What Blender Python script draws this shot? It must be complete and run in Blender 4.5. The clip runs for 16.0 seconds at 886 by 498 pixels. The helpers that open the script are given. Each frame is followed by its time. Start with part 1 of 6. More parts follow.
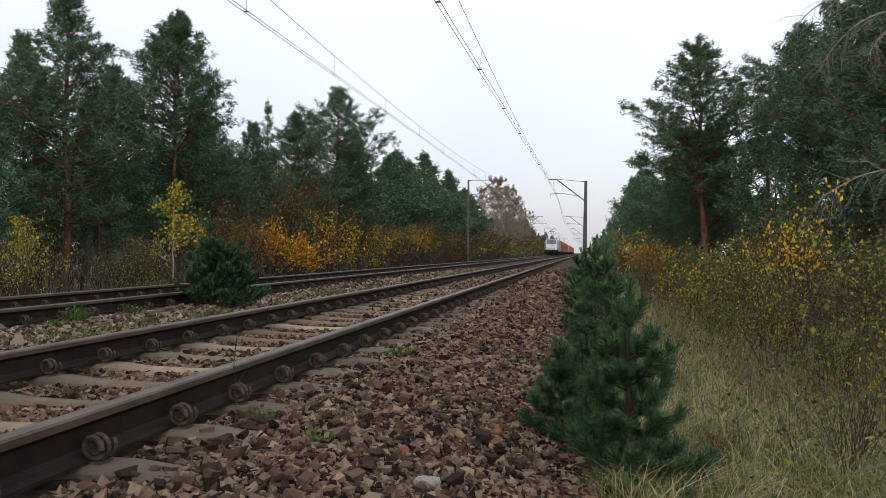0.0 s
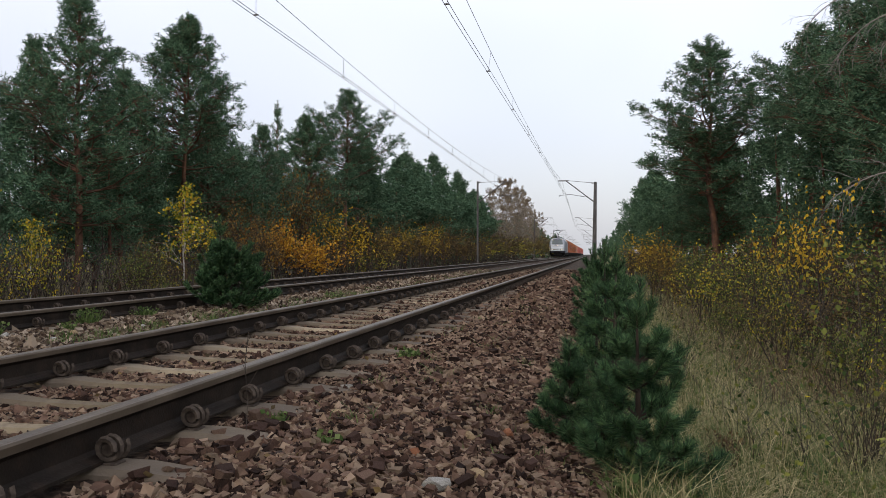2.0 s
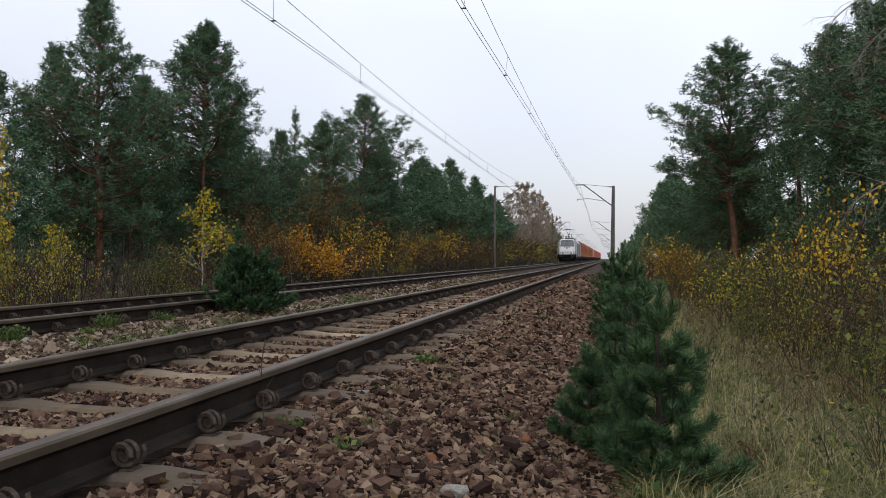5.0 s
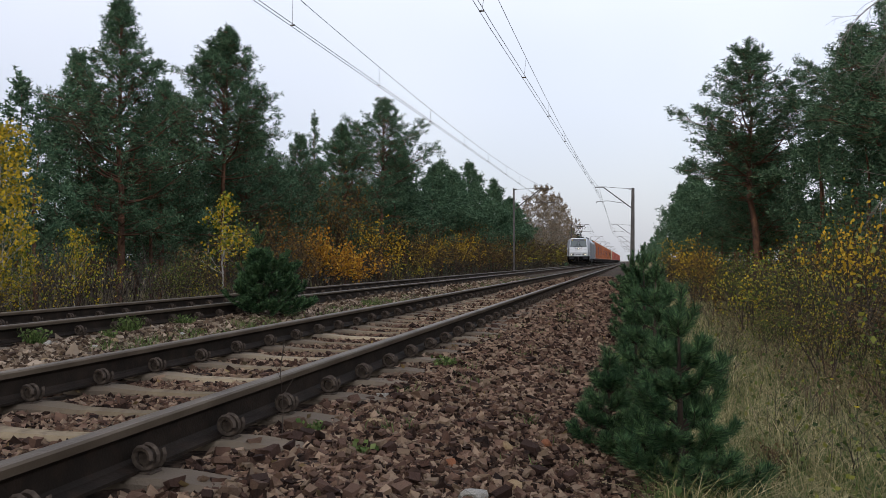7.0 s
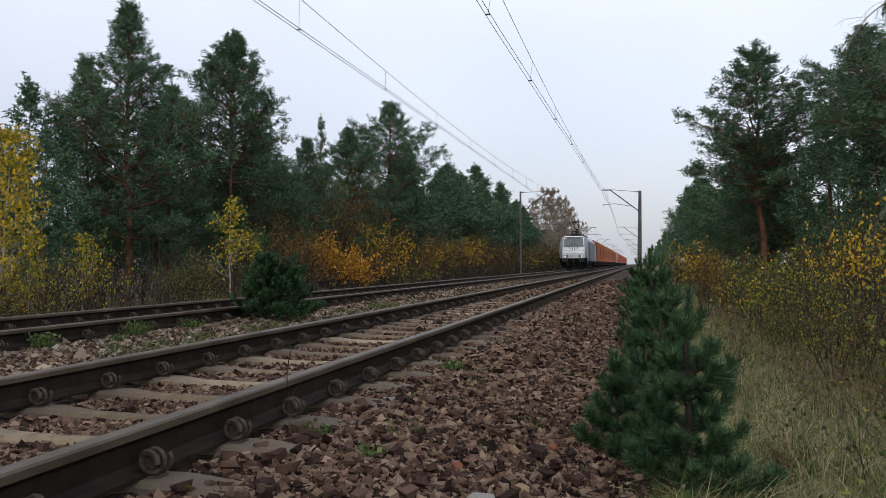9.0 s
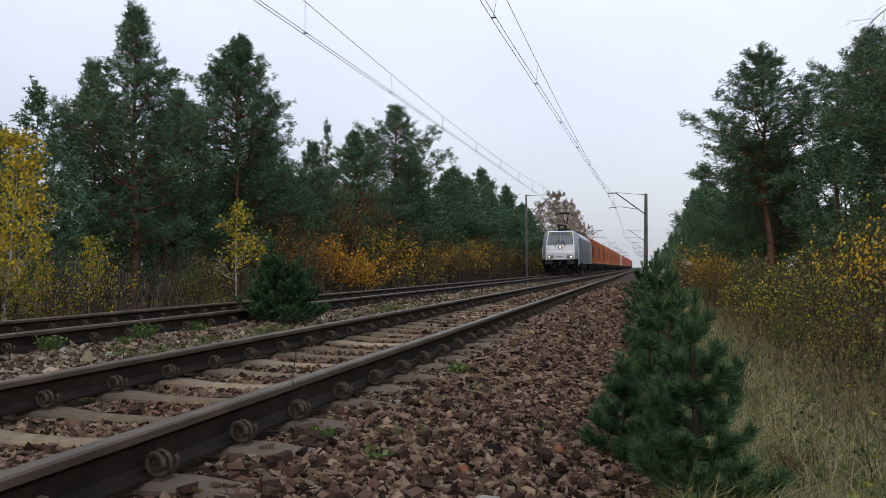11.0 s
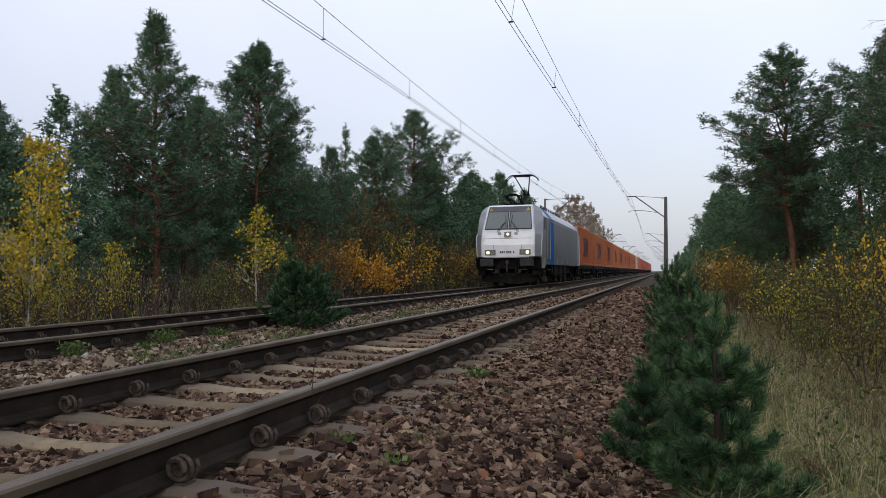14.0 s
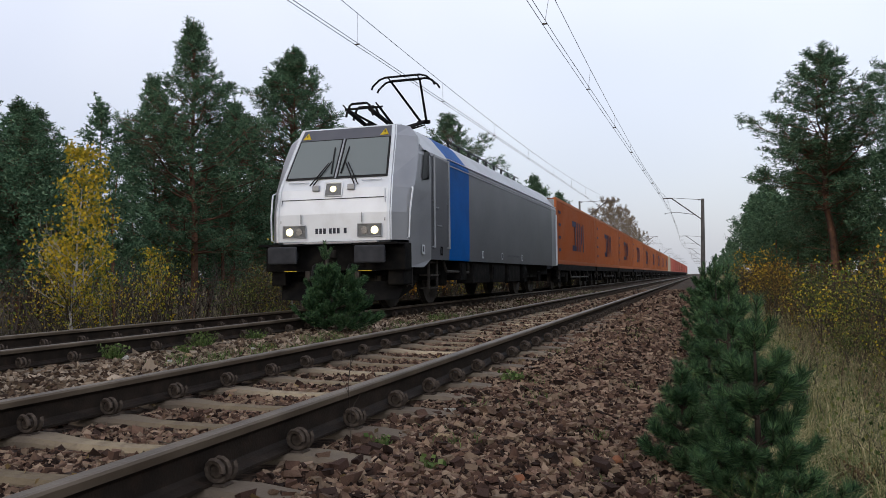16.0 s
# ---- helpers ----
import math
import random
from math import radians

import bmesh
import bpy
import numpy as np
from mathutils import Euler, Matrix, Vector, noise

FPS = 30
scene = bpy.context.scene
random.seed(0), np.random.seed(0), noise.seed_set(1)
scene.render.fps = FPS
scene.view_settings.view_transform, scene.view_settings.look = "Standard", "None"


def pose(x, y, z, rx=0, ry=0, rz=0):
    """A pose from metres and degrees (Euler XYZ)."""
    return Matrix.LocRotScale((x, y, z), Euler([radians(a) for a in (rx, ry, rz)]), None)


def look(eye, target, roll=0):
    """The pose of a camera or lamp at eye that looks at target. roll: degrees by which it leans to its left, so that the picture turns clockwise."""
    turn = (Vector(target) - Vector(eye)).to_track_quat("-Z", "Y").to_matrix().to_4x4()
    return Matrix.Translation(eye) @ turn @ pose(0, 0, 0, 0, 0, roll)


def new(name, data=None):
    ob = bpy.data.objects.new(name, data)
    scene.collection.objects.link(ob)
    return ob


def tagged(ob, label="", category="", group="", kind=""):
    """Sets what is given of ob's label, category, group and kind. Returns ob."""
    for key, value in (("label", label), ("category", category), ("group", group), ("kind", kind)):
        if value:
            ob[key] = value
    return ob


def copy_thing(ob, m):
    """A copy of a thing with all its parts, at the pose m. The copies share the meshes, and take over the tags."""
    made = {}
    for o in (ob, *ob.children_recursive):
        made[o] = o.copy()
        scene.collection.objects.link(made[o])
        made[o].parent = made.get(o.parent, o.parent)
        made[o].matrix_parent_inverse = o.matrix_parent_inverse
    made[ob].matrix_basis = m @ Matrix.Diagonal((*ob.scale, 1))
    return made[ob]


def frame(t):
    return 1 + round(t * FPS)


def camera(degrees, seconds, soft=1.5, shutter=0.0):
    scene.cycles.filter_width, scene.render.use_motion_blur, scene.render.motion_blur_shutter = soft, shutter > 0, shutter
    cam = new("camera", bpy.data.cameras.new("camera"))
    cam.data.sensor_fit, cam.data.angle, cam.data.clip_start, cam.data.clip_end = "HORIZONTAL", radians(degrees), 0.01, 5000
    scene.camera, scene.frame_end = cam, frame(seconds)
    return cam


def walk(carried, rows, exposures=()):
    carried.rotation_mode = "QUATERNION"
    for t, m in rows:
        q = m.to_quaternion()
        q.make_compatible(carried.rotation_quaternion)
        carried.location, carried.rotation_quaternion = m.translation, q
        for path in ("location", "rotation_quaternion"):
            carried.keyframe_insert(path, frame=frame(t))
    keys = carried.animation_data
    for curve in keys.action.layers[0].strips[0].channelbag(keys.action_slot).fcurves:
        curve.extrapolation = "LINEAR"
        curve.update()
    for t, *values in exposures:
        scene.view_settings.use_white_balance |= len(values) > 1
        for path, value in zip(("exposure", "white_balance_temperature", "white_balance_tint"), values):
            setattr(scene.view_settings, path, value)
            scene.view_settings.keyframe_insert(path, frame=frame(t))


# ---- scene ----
# ------------------------------------------------------------------ camera
cam = camera(57.87, 16.0, soft=0.6)
PATH = [
    (0, 2.563, -0.030, 0.587, 90.248, -0.222, 9.873), (0.5, 2.562, -0.033, 0.589, 90.238, -0.258, 9.977), (1, 2.564, -0.034, 0.588, 90.250, -0.201, 10.095),
    (1.5, 2.562, -0.041, 0.588, 90.310, -0.151, 10.230), (2, 2.564, -0.041, 0.588, 90.369, -0.068, 10.544), (2.5, 2.561, -0.036, 0.588, 90.427, -0.016, 10.907),
    (3, 2.561, -0.031, 0.586, 90.489, 0.021, 11.195), (3.5, 2.561, -0.031, 0.585, 90.552, 0.079, 11.331), (4, 2.561, -0.026, 0.588, 90.604, 0.029, 11.424),
    (6.5, 2.557, 0.007, 0.586, 90.845, 0.183, 12.772), (7, 2.557, 0.005, 0.588, 90.902, 0.173, 13.139), (7.5, 2.555, 0.012, 0.588, 90.958, 0.254, 13.343),
    (8, 2.559, 0.012, 0.586, 91.031, 0.258, 13.449), (8.5, 2.558, 0.008, 0.585, 91.113, 0.292, 13.512), (9, 2.558, 0.009, 0.588, 91.145, 0.309, 13.627),
    (11.5, 2.558, 0.012, 0.584, 91.442, 0.404, 14.142), (12, 2.558, 0.016, 0.585, 91.498, 0.485, 14.242), (12.5, 2.558, 0.012, 0.584, 91.564, 0.473, 14.347),
    (13, 2.559, 0.015, 0.584, 91.602, 0.484, 14.576), (13.5, 2.559, 0.013, 0.584, 91.658, 0.532, 14.891), (14, 2.556, 0.017, 0.586, 91.714, 0.555, 15.383),
    (14.5, 2.555, 0.017, 0.584, 91.803, 0.622, 15.846), (15, 2.556, 0.018, 0.584, 91.868, 0.633, 16.300), (15.5, 2.554, 0.020, 0.586, 91.910, 0.654, 16.769),
    (16, 2.552, 0.021, 0.584, 91.982, 0.723, 17.824),
]
walk(cam, [(t, pose(x, y, z, rx, ry, rz)) for t, x, y, z, rx, ry, rz in PATH],
     [(0.0, 0.13, 6450, 10), (1.0, 0.08, 6430, 10), (2.0, 0.05, 6420, 10), (4.0, 0.03, 6430, 10), (6.5, -0.04, 6330, 10), (8.0, -0.07, 6240, 10), (12.0, -0.08, 6230, 10), (16.0, -0.09, 6260, 10)])

# ------------------------------------------------------------------ light
world = bpy.data.worlds.new("overcast_sky")
scene.world = world
world.use_nodes = True
wt = world.node_tree
wt.nodes.clear()
w_out = wt.nodes.new("ShaderNodeOutputWorld")
w_sky = wt.nodes.new("ShaderNodeTexSky")
w_sky.sky_type = "NISHITA"
w_sky.sun_disc = False
w_sky.sun_elevation = radians(24)
w_sky.sun_rotation = radians(200)
w_sky.dust_density = 4.0
w_sky_bg = wt.nodes.new("ShaderNodeBackground")
w_sky_bg.inputs["Strength"].default_value = 0.05
w_cloud = wt.nodes.new("ShaderNodeBackground")
w_cloud.inputs["Color"].default_value = (0.875, 0.885, 0.985, 1)
w_cloud.inputs["Strength"].default_value = 0.90
w_noise = wt.nodes.new("ShaderNodeTexNoise")
w_noise.inputs["Scale"].default_value = 1.6
w_noise.inputs["Detail"].default_value = 3
w_ramp = wt.nodes.new("ShaderNodeValToRGB")
w_ramp.color_ramp.elements[0].position, w_ramp.color_ramp.elements[0].color = 0.38, (0.82, 0.835, 0.955, 1)
w_ramp.color_ramp.elements[1].position, w_ramp.color_ramp.elements[1].color = 0.62, (0.955, 0.955, 1.0, 1)
wt.links.new(w_noise.outputs["Fac"], w_ramp.inputs["Fac"])
w_place = wt.nodes.new("ShaderNodeTexCoord")
w_axes = wt.nodes.new("ShaderNodeSeparateXYZ")
w_low = wt.nodes.new("ShaderNodeMapRange")
w_low.inputs["From Min"].default_value, w_low.inputs["From Max"].default_value = 0.0, 0.40
w_low.inputs["To Min"].default_value, w_low.inputs["To Max"].default_value = 0.68, 1.11
w_mul = wt.nodes.new("ShaderNodeVectorMath")
w_mul.operation = "SCALE"
wt.links.new(w_place.outputs["Generated"], w_axes.inputs[0])
wt.links.new(w_axes.outputs["Z"], w_low.inputs["Value"])
wt.links.new(w_ramp.outputs["Color"], w_mul.inputs[0])
wt.links.new(w_low.outputs["Result"], w_mul.inputs["Scale"])
wt.links.new(w_mul.outputs[0], w_cloud.inputs["Color"])
w_add = wt.nodes.new("ShaderNodeAddShader")
wt.links.new(w_sky.outputs[0], w_sky_bg.inputs["Color"])
wt.links.new(w_sky_bg.outputs[0], w_add.inputs[0])
wt.links.new(w_cloud.outputs[0], w_add.inputs[1])
wt.links.new(w_add.outputs[0], w_out.inputs["Surface"])

sun_data = bpy.data.lights.new("sun", "SUN")
sun_data.energy = 0.5
sun_data.angle = radians(25)
sun_data.color = (1.0, 0.985, 0.965)
sun = new("sun", sun_data)
sun.matrix_world = look((30, -34, 26), (0, 0, 0))
scene.view_settings.exposure = 0.0

# ------------------------------------------------------------------ helpers
rng = np.random.default_rng(7)


def part(name, bm, material, parent=None, label=""):
    """Links a bmesh as one mesh object under a thing or a part."""
    me = bpy.data.meshes.new(name)
    bm.to_mesh(me)
    bm.free()
    return part_mesh(name, me, material, parent, label)


def part_mesh(name, me, material, parent=None, label=""):
    if material is not None and not me.materials:
        me.materials.append(material)
    ob = new(name, me)
    if parent is not None:
        ob.parent = parent
    if label:
        ob["label"] = label
    return ob


def thing(name, label, category, group="", kind="", at=None):
    ob = new(name)
    ob.empty_display_size = 0.2
    if at is not None:
        ob.matrix_basis = at
    return tagged(ob, label, category, group, kind)


def mesh_np(name, verts, faces, smooth=False):
    """A mesh from arrays of vertices and of faces that all have the same number of corners."""
    verts, faces = np.asarray(verts, np.float32), np.asarray(faces, np.int32)
    me = bpy.data.meshes.new(name)
    me.vertices.add(len(verts))
    me.vertices.foreach_set("co", verts.ravel())
    k = faces.shape[1]
    me.loops.add(faces.size)
    me.loops.foreach_set("vertex_index", faces.ravel())
    me.polygons.add(len(faces))
    me.polygons.foreach_set("loop_start", np.arange(0, faces.size, k, dtype=np.int32))
    me.polygons.foreach_set("use_smooth", np.full(len(faces), smooth, bool))
    me.update(calc_edges=True)
    return me


def add_box(bm, x0, x1, y0, y1, z0, z1, bevel=0.0):
    m = Matrix.Translation(((x0 + x1) / 2, (y0 + y1) / 2, (z0 + z1) / 2)) @ Matrix.Diagonal((x1 - x0, y1 - y0, z1 - z0, 1))
    made = bmesh.ops.create_cube(bm, size=1, matrix=m)["verts"]
    if bevel:
        edges = list({e for v in made for e in v.link_edges})
        bmesh.ops.bevel(bm, geom=edges, offset=bevel, segments=2, affect="EDGES", profile=0.6)
    return made


def box(x0, x1, y0, y1, z0, z1, bevel=0.0):
    bm = bmesh.new()
    add_box(bm, x0, x1, y0, y1, z0, z1, bevel)
    return bm


def add_rod(bm, a, b, r0, r1=None, n=8):
    """A tapered rod from a to b."""
    a, b = Vector(a), Vector(b)
    r1 = r0 if r1 is None else r1
    m = Matrix.Translation((a + b) / 2) @ (b - a).to_track_quat("Z", "Y").to_matrix().to_4x4()
    return bmesh.ops.create_cone(bm, cap_ends=True, segments=n, radius1=r0, radius2=r1, depth=(b - a).length, matrix=m)["verts"]


def rods(pairs, r, n=8):
    bm = bmesh.new()
    for a, b in pairs:
        add_rod(bm, a, b, r, r, n)
    return bm


def add_poly(bm, pts):
    return bm.faces.new([bm.verts.new(p) for p in pts])


def prism(profile, y0, y1):
    """A closed profile of (x, z) drawn along y."""
    bm = bmesh.new()
    a = [bm.verts.new((x, y0, z)) for x, z in profile]
    b = [bm.verts.new((x, y1, z)) for x, z in profile]
    n = len(profile)
    for i in range(n):
        j = (i + 1) % n
        bm.faces.new((a[i], a[j], b[j], b[i]))
    bm.faces.new(a[::-1])
    bm.faces.new(b)
    bmesh.ops.recalc_face_normals(bm, faces=bm.faces)
    return bm


def tube(points, r, n=6):
    """A bent tube through points."""
    bm = bmesh.new()
    rings = []
    pts = [Vector(p) for p in points]
    for i, p in enumerate(pts):
        d = (pts[min(i + 1, len(pts) - 1)] - pts[max(i - 1, 0)]).normalized()
        q = d.to_track_quat("Z", "Y")
        rings.append([bm.verts.new(p + q @ Vector((r * math.cos(2 * math.pi * k / n), r * math.sin(2 * math.pi * k / n), 0))) for k in range(n)])
    for a, b in zip(rings, rings[1:]):
        for k in range(n):
            bm.faces.new((a[k], a[(k + 1) % n], b[(k + 1) % n], b[k]))
    bm.faces.new(rings[0][::-1])
    bm.faces.new(rings[-1])
    return bm


# ------------------------------------------------------------------ materials
def material(name, colors, rough=0.85, metal=0.0, scale=8.0, bump=0.3, detail=40.0, per="", spread=0.0, spec=0.12, stains=None):
    """A node material: colours blended by noise at two scales, bump from fine noise. per: vary by 'object' or 'island'."""
    m = bpy.data.materials.new(name)
    m.use_nodes = True
    nt = m.node_tree
    bsdf = nt.nodes["Principled BSDF"]
    tc = nt.nodes.new("ShaderNodeTexCoord")
    n1 = nt.nodes.new("ShaderNodeTexNoise")
    n1.inputs["Scale"].default_value = scale
    n1.inputs["Detail"].default_value = 6
    nt.links.new(tc.outputs["Object"], n1.inputs["Vector"])
    ramp = nt.nodes.new("ShaderNodeValToRGB")
    el = ramp.color_ramp.elements
    k = len(colors)
    while len(el) < k:
        el.new(0.5)
    for i, c in enumerate(colors):
        el[i].position = 0.28 + 0.44 * i / max(k - 1, 1)
        el[i].color = (*c, 1)
    col = ramp.outputs["Color"]
    if per:
        src = nt.nodes.new("ShaderNodeObjectInfo").outputs["Random"] if per == "object" else nt.nodes.new("ShaderNodeNewGeometry").outputs["Random Per Island"]
        mix = nt.nodes.new("ShaderNodeMath")
        mix.operation = "MULTIPLY_ADD"
        mix.inputs[1].default_value = 0.62
        nt.links.new(src, mix.inputs[0])
        half = nt.nodes.new("ShaderNodeMath")
        half.operation = "MULTIPLY"
        half.inputs[1].default_value = 0.40
        nt.links.new(n1.outputs["Fac"], half.inputs[0])
        nt.links.new(half.outputs[0], mix.inputs[2])
        nt.links.new(mix.outputs[0], ramp.inputs["Fac"])
        if spread:
            hsv = nt.nodes.new("ShaderNodeHueSaturation")
            mr = nt.nodes.new("ShaderNodeMapRange")
            mr.inputs["To Min"].default_value = 1 - spread
            mr.inputs["To Max"].default_value = 1 + spread
            wn = nt.nodes.new("ShaderNodeTexWhiteNoise")
            wn.noise_dimensions = "1D"
            nt.links.new(src, wn.inputs["W"])
            nt.links.new(wn.outputs["Value"], mr.inputs["Value"])
            nt.links.new(mr.outputs[0], hsv.inputs["Value"])
            nt.links.new(col, hsv.inputs["Color"])
            col = hsv.outputs["Color"]
    else:
        nt.links.new(n1.outputs["Fac"], ramp.inputs["Fac"])
    n2 = nt.nodes.new("ShaderNodeTexNoise")
    n2.inputs["Scale"].default_value = detail
    n2.inputs["Detail"].default_value = 8
    nt.links.new(tc.outputs["Object"], n2.inputs["Vector"])
    if stains:
        scale_s, amount, tint = stains
        n3 = nt.nodes.new("ShaderNodeTexNoise")
        n3.inputs["Scale"].default_value = scale_s
        n3.inputs["Detail"].default_value = 10
        n3.inputs["Roughness"].default_value = 0.7
        nt.links.new(tc.outputs["Object"], n3.inputs["Vector"])
        r3 = nt.nodes.new("ShaderNodeMapRange")
        r3.inputs["From Min"].default_value = 0.5
        r3.inputs["From Max"].default_value = 0.68
        r3.inputs["To Max"].default_value = amount
        nt.links.new(n3.outputs["Fac"], r3.inputs["Value"])
        mx = nt.nodes.new("ShaderNodeMix")
        mx.data_type = "RGBA"
        nt.links.new(r3.outputs[0], mx.inputs["Factor"])
        nt.links.new(col, mx.inputs[6])
        mx.inputs[7].default_value = (*tint, 1)
        col = mx.outputs[2]
    nt.links.new(col, bsdf.inputs["Base Color"])
    if bump:
        b = nt.nodes.new("ShaderNodeBump")
        b.inputs["Strength"].default_value = bump
        b.inputs["Distance"].default_value = 0.01
        nt.links.new(n2.outputs["Fac"], b.inputs["Height"])
        nt.links.new(b.outputs["Normal"], bsdf.inputs["Normal"])
    rr = nt.nodes.new("ShaderNodeMapRange")
    rr.inputs["To Min"].default_value = max(rough - 0.12, 0.02)
    rr.inputs["To Max"].default_value = min(rough + 0.12, 1)
    nt.links.new(n2.outputs["Fac"], rr.inputs["Value"])
    nt.links.new(rr.outputs[0], bsdf.inputs["Roughness"])
    bsdf.inputs["Metallic"].default_value = metal
    bsdf.inputs["Specular IOR Level"].default_value = spec
    return m


def leaf_material(name, colors, rough=0.6, spread=0.3, through_light=0.25):
    """Leaves: colour by island, some light passes through."""
    m = material(name, colors, rough, 0, 3.0, 0, 30, per="island", spread=spread, spec=0.12)
    nt = m.node_tree
    bsdf = nt.nodes["Principled BSDF"]
    tr = nt.nodes.new("ShaderNodeBsdfTranslucent")
    nt.links.new(bsdf.inputs["Base Color"].links[0].from_socket, tr.inputs["Color"])
    mx = nt.nodes.new("ShaderNodeMixShader")
    mx.inputs[0].default_value = through_light
    nt.links.new(bsdf.outputs[0], mx.inputs[1])
    nt.links.new(tr.outputs[0], mx.inputs[2])
    nt.links.new(mx.outputs[0], nt.nodes["Material Output"].inputs["Surface"])
    return m


def lamp_glow(name, color, strength):
    m = bpy.data.materials.new(name)
    m.use_nodes = True
    bsdf = m.node_tree.nodes["Principled BSDF"]
    bsdf.inputs["Base Color"].default_value = (0.8, 0.8, 0.8, 1)
    bsdf.inputs["Emission Color"].default_value = (*color, 1)
    bsdf.inputs["Emission Strength"].default_value = strength
    return m


M_STONE = material("ballast_stone", [(0.016, 0.0097, 0.0073), (0.062, 0.0358, 0.0258), (0.100, 0.061, 0.0432), (0.140, 0.090, 0.063), (0.195, 0.140, 0.098)], 0.9, 0, 14, 0.6, 120, per="island", spread=0.34, spec=0.08)
M_STONE_OB = material("ballast_stone_single", [(0.034, 0.021, 0.017), (0.062, 0.036, 0.028), (0.092, 0.057, 0.043), (0.13, 0.084, 0.060), (0.20, 0.145, 0.100)], 0.9, 0, 14, 0.6, 120, per="object", spread=0.30, spec=0.08)
M_OLD_STONE = material("weathered_ballast_stone", [(0.030, 0.019, 0.0135), (0.066, 0.044, 0.030), (0.105, 0.074, 0.050), (0.150, 0.112, 0.078), (0.25, 0.20, 0.150)], 0.9, 0, 14, 0.6, 120, per="island", spread=0.34, spec=0.08)
# near-black low end of the ramp paints shade into gaps between the stones
M_BALLAST_SHADED = material("ballast_bed", [(0.007, 0.0048, 0.0037), (0.024, 0.016, 0.012), (0.062, 0.041, 0.030), (0.12, 0.084, 0.060)], 0.95, 0, 22, 1.0, 30, stains=(0.5, 0.5, (0.09, 0.085, 0.045)))
M_FLOOR = material("forest_floor", [(0.05, 0.04, 0.022), (0.09, 0.075, 0.035), (0.15, 0.12, 0.06), (0.07, 0.085, 0.03)], 0.95, 0, 0.9, 1.0, 12, stains=(3.0, 0.6, (0.16, 0.10, 0.045)))
M_RAIL = material("rusty_rail_steel", [(0.009, 0.0066, 0.005), (0.015, 0.011, 0.0083), (0.027, 0.0195, 0.0145)], 0.7, 0.0, 5, 0.25, 90, stains=(9, 0.5, (0.04, 0.025, 0.017)))
M_RAILTOP = material("worn_rail_head", [(0.066, 0.050, 0.036), (0.098, 0.076, 0.055), (0.14, 0.110, 0.080)], 0.42, 0.35, 2.5, 0.08, 60)
M_SLEEPER = material("weathered_concrete", [(0.13, 0.102, 0.066), (0.21, 0.168, 0.110), (0.30, 0.245, 0.165)], 0.9, 0, 7, 0.5, 90, per="object", spread=0.15, stains=(9, 0.75, (0.085, 0.06, 0.045)))
_nt = M_SLEEPER.node_tree
_axes = _nt.nodes.new("ShaderNodeSeparateXYZ")
_nt.links.new(_nt.nodes.new("ShaderNodeTexCoord").outputs["Object"], _axes.inputs[0])
_off = _nt.nodes.new("ShaderNodeMath")
_off.operation = "ABSOLUTE"
_nt.links.new(_axes.outputs["X"], _off.inputs[0])
_dust = _nt.nodes.new("ShaderNodeMapRange")
_dust.inputs["From Min"].default_value, _dust.inputs["From Max"].default_value = 0.25, 0.62
_dust.inputs["To Max"].default_value = 0.72
_nt.links.new(_off.outputs[0], _dust.inputs["Value"])
_mix = _nt.nodes.new("ShaderNodeMix")
_mix.data_type = "RGBA"
_mix.inputs[7].default_value = (0.105, 0.085, 0.068, 1)
_nt.links.new(_dust.outputs[0], _mix.inputs["Factor"])
_base = _nt.nodes["Principled BSDF"].inputs["Base Color"]
_nt.links.new(_base.links[0].from_socket, _mix.inputs[6])
_nt.links.new(_mix.outputs[2], _base)
M_IRON = material("rusty_iron", [(0.026, 0.020, 0.016), (0.055, 0.042, 0.033), (0.10, 0.08, 0.064)], 0.75, 0.0, 30, 0.3, 150)
M_MAST = material("grey_mast_steel", [(0.09, 0.085, 0.085), (0.13, 0.12, 0.118), (0.17, 0.16, 0.15)], 0.7, 0.2, 3, 0.2, 40)
M_CONCRETE_POLE = material("mast_concrete", [(0.065, 0.062, 0.062), (0.095, 0.09, 0.088), (0.13, 0.122, 0.118)], 0.9, 0, 2, 0.2, 40)
M_WIRE = material("oxidised_copper_wire", [(0.12, 0.11, 0.11), (0.18, 0.165, 0.16)], 0.6, 0.3, 3, 0, 40)

# ------------------------------------------------------------------ ground
FAR_X = -3.95      # centre line of the far track
PROFILE = [(-400, -1.2), (-30, -1.0), (-9.0, -0.75), (-6.6, -0.62), (-5.5, -0.28), (-5.2, -0.205), (-2.75, -0.205), (-2.3, -0.26), (-1.75, -0.26), (-1.45, -0.216),
           (-0.6, -0.224), (0.6, -0.224), (1.0, -0.214), (1.4, -0.208), (1.75, -0.235), (2.75, -0.50), (3.1, -0.56), (4.2, -0.66), (7.0, -0.62), (12, -0.45), (400, -0.5)]


def ground_z(x, y=0.0):
    """Height of the ground across the line."""
    z = np.interp(x, [p[0] for p in PROFILE], [p[1] for p in PROFILE])
    return z


def sheet(name, xs, ys, lift, mat, rough=0.0):
    gx, gy = np.meshgrid(xs, ys)
    gz = ground_z(gx) + lift + rough * rng.normal(size=gx.shape)
    n, m = len(xs), len(ys)
    idx = np.arange(n * m).reshape(m, n)
    f = np.stack([idx[:-1, :-1], idx[:-1, 1:], idx[1:, 1:], idx[1:, :-1]], -1).reshape(-1, 4)
    return part_mesh(name, mesh_np(name, np.stack([gx, gy, gz], -1).reshape(-1, 3), f, True), mat)


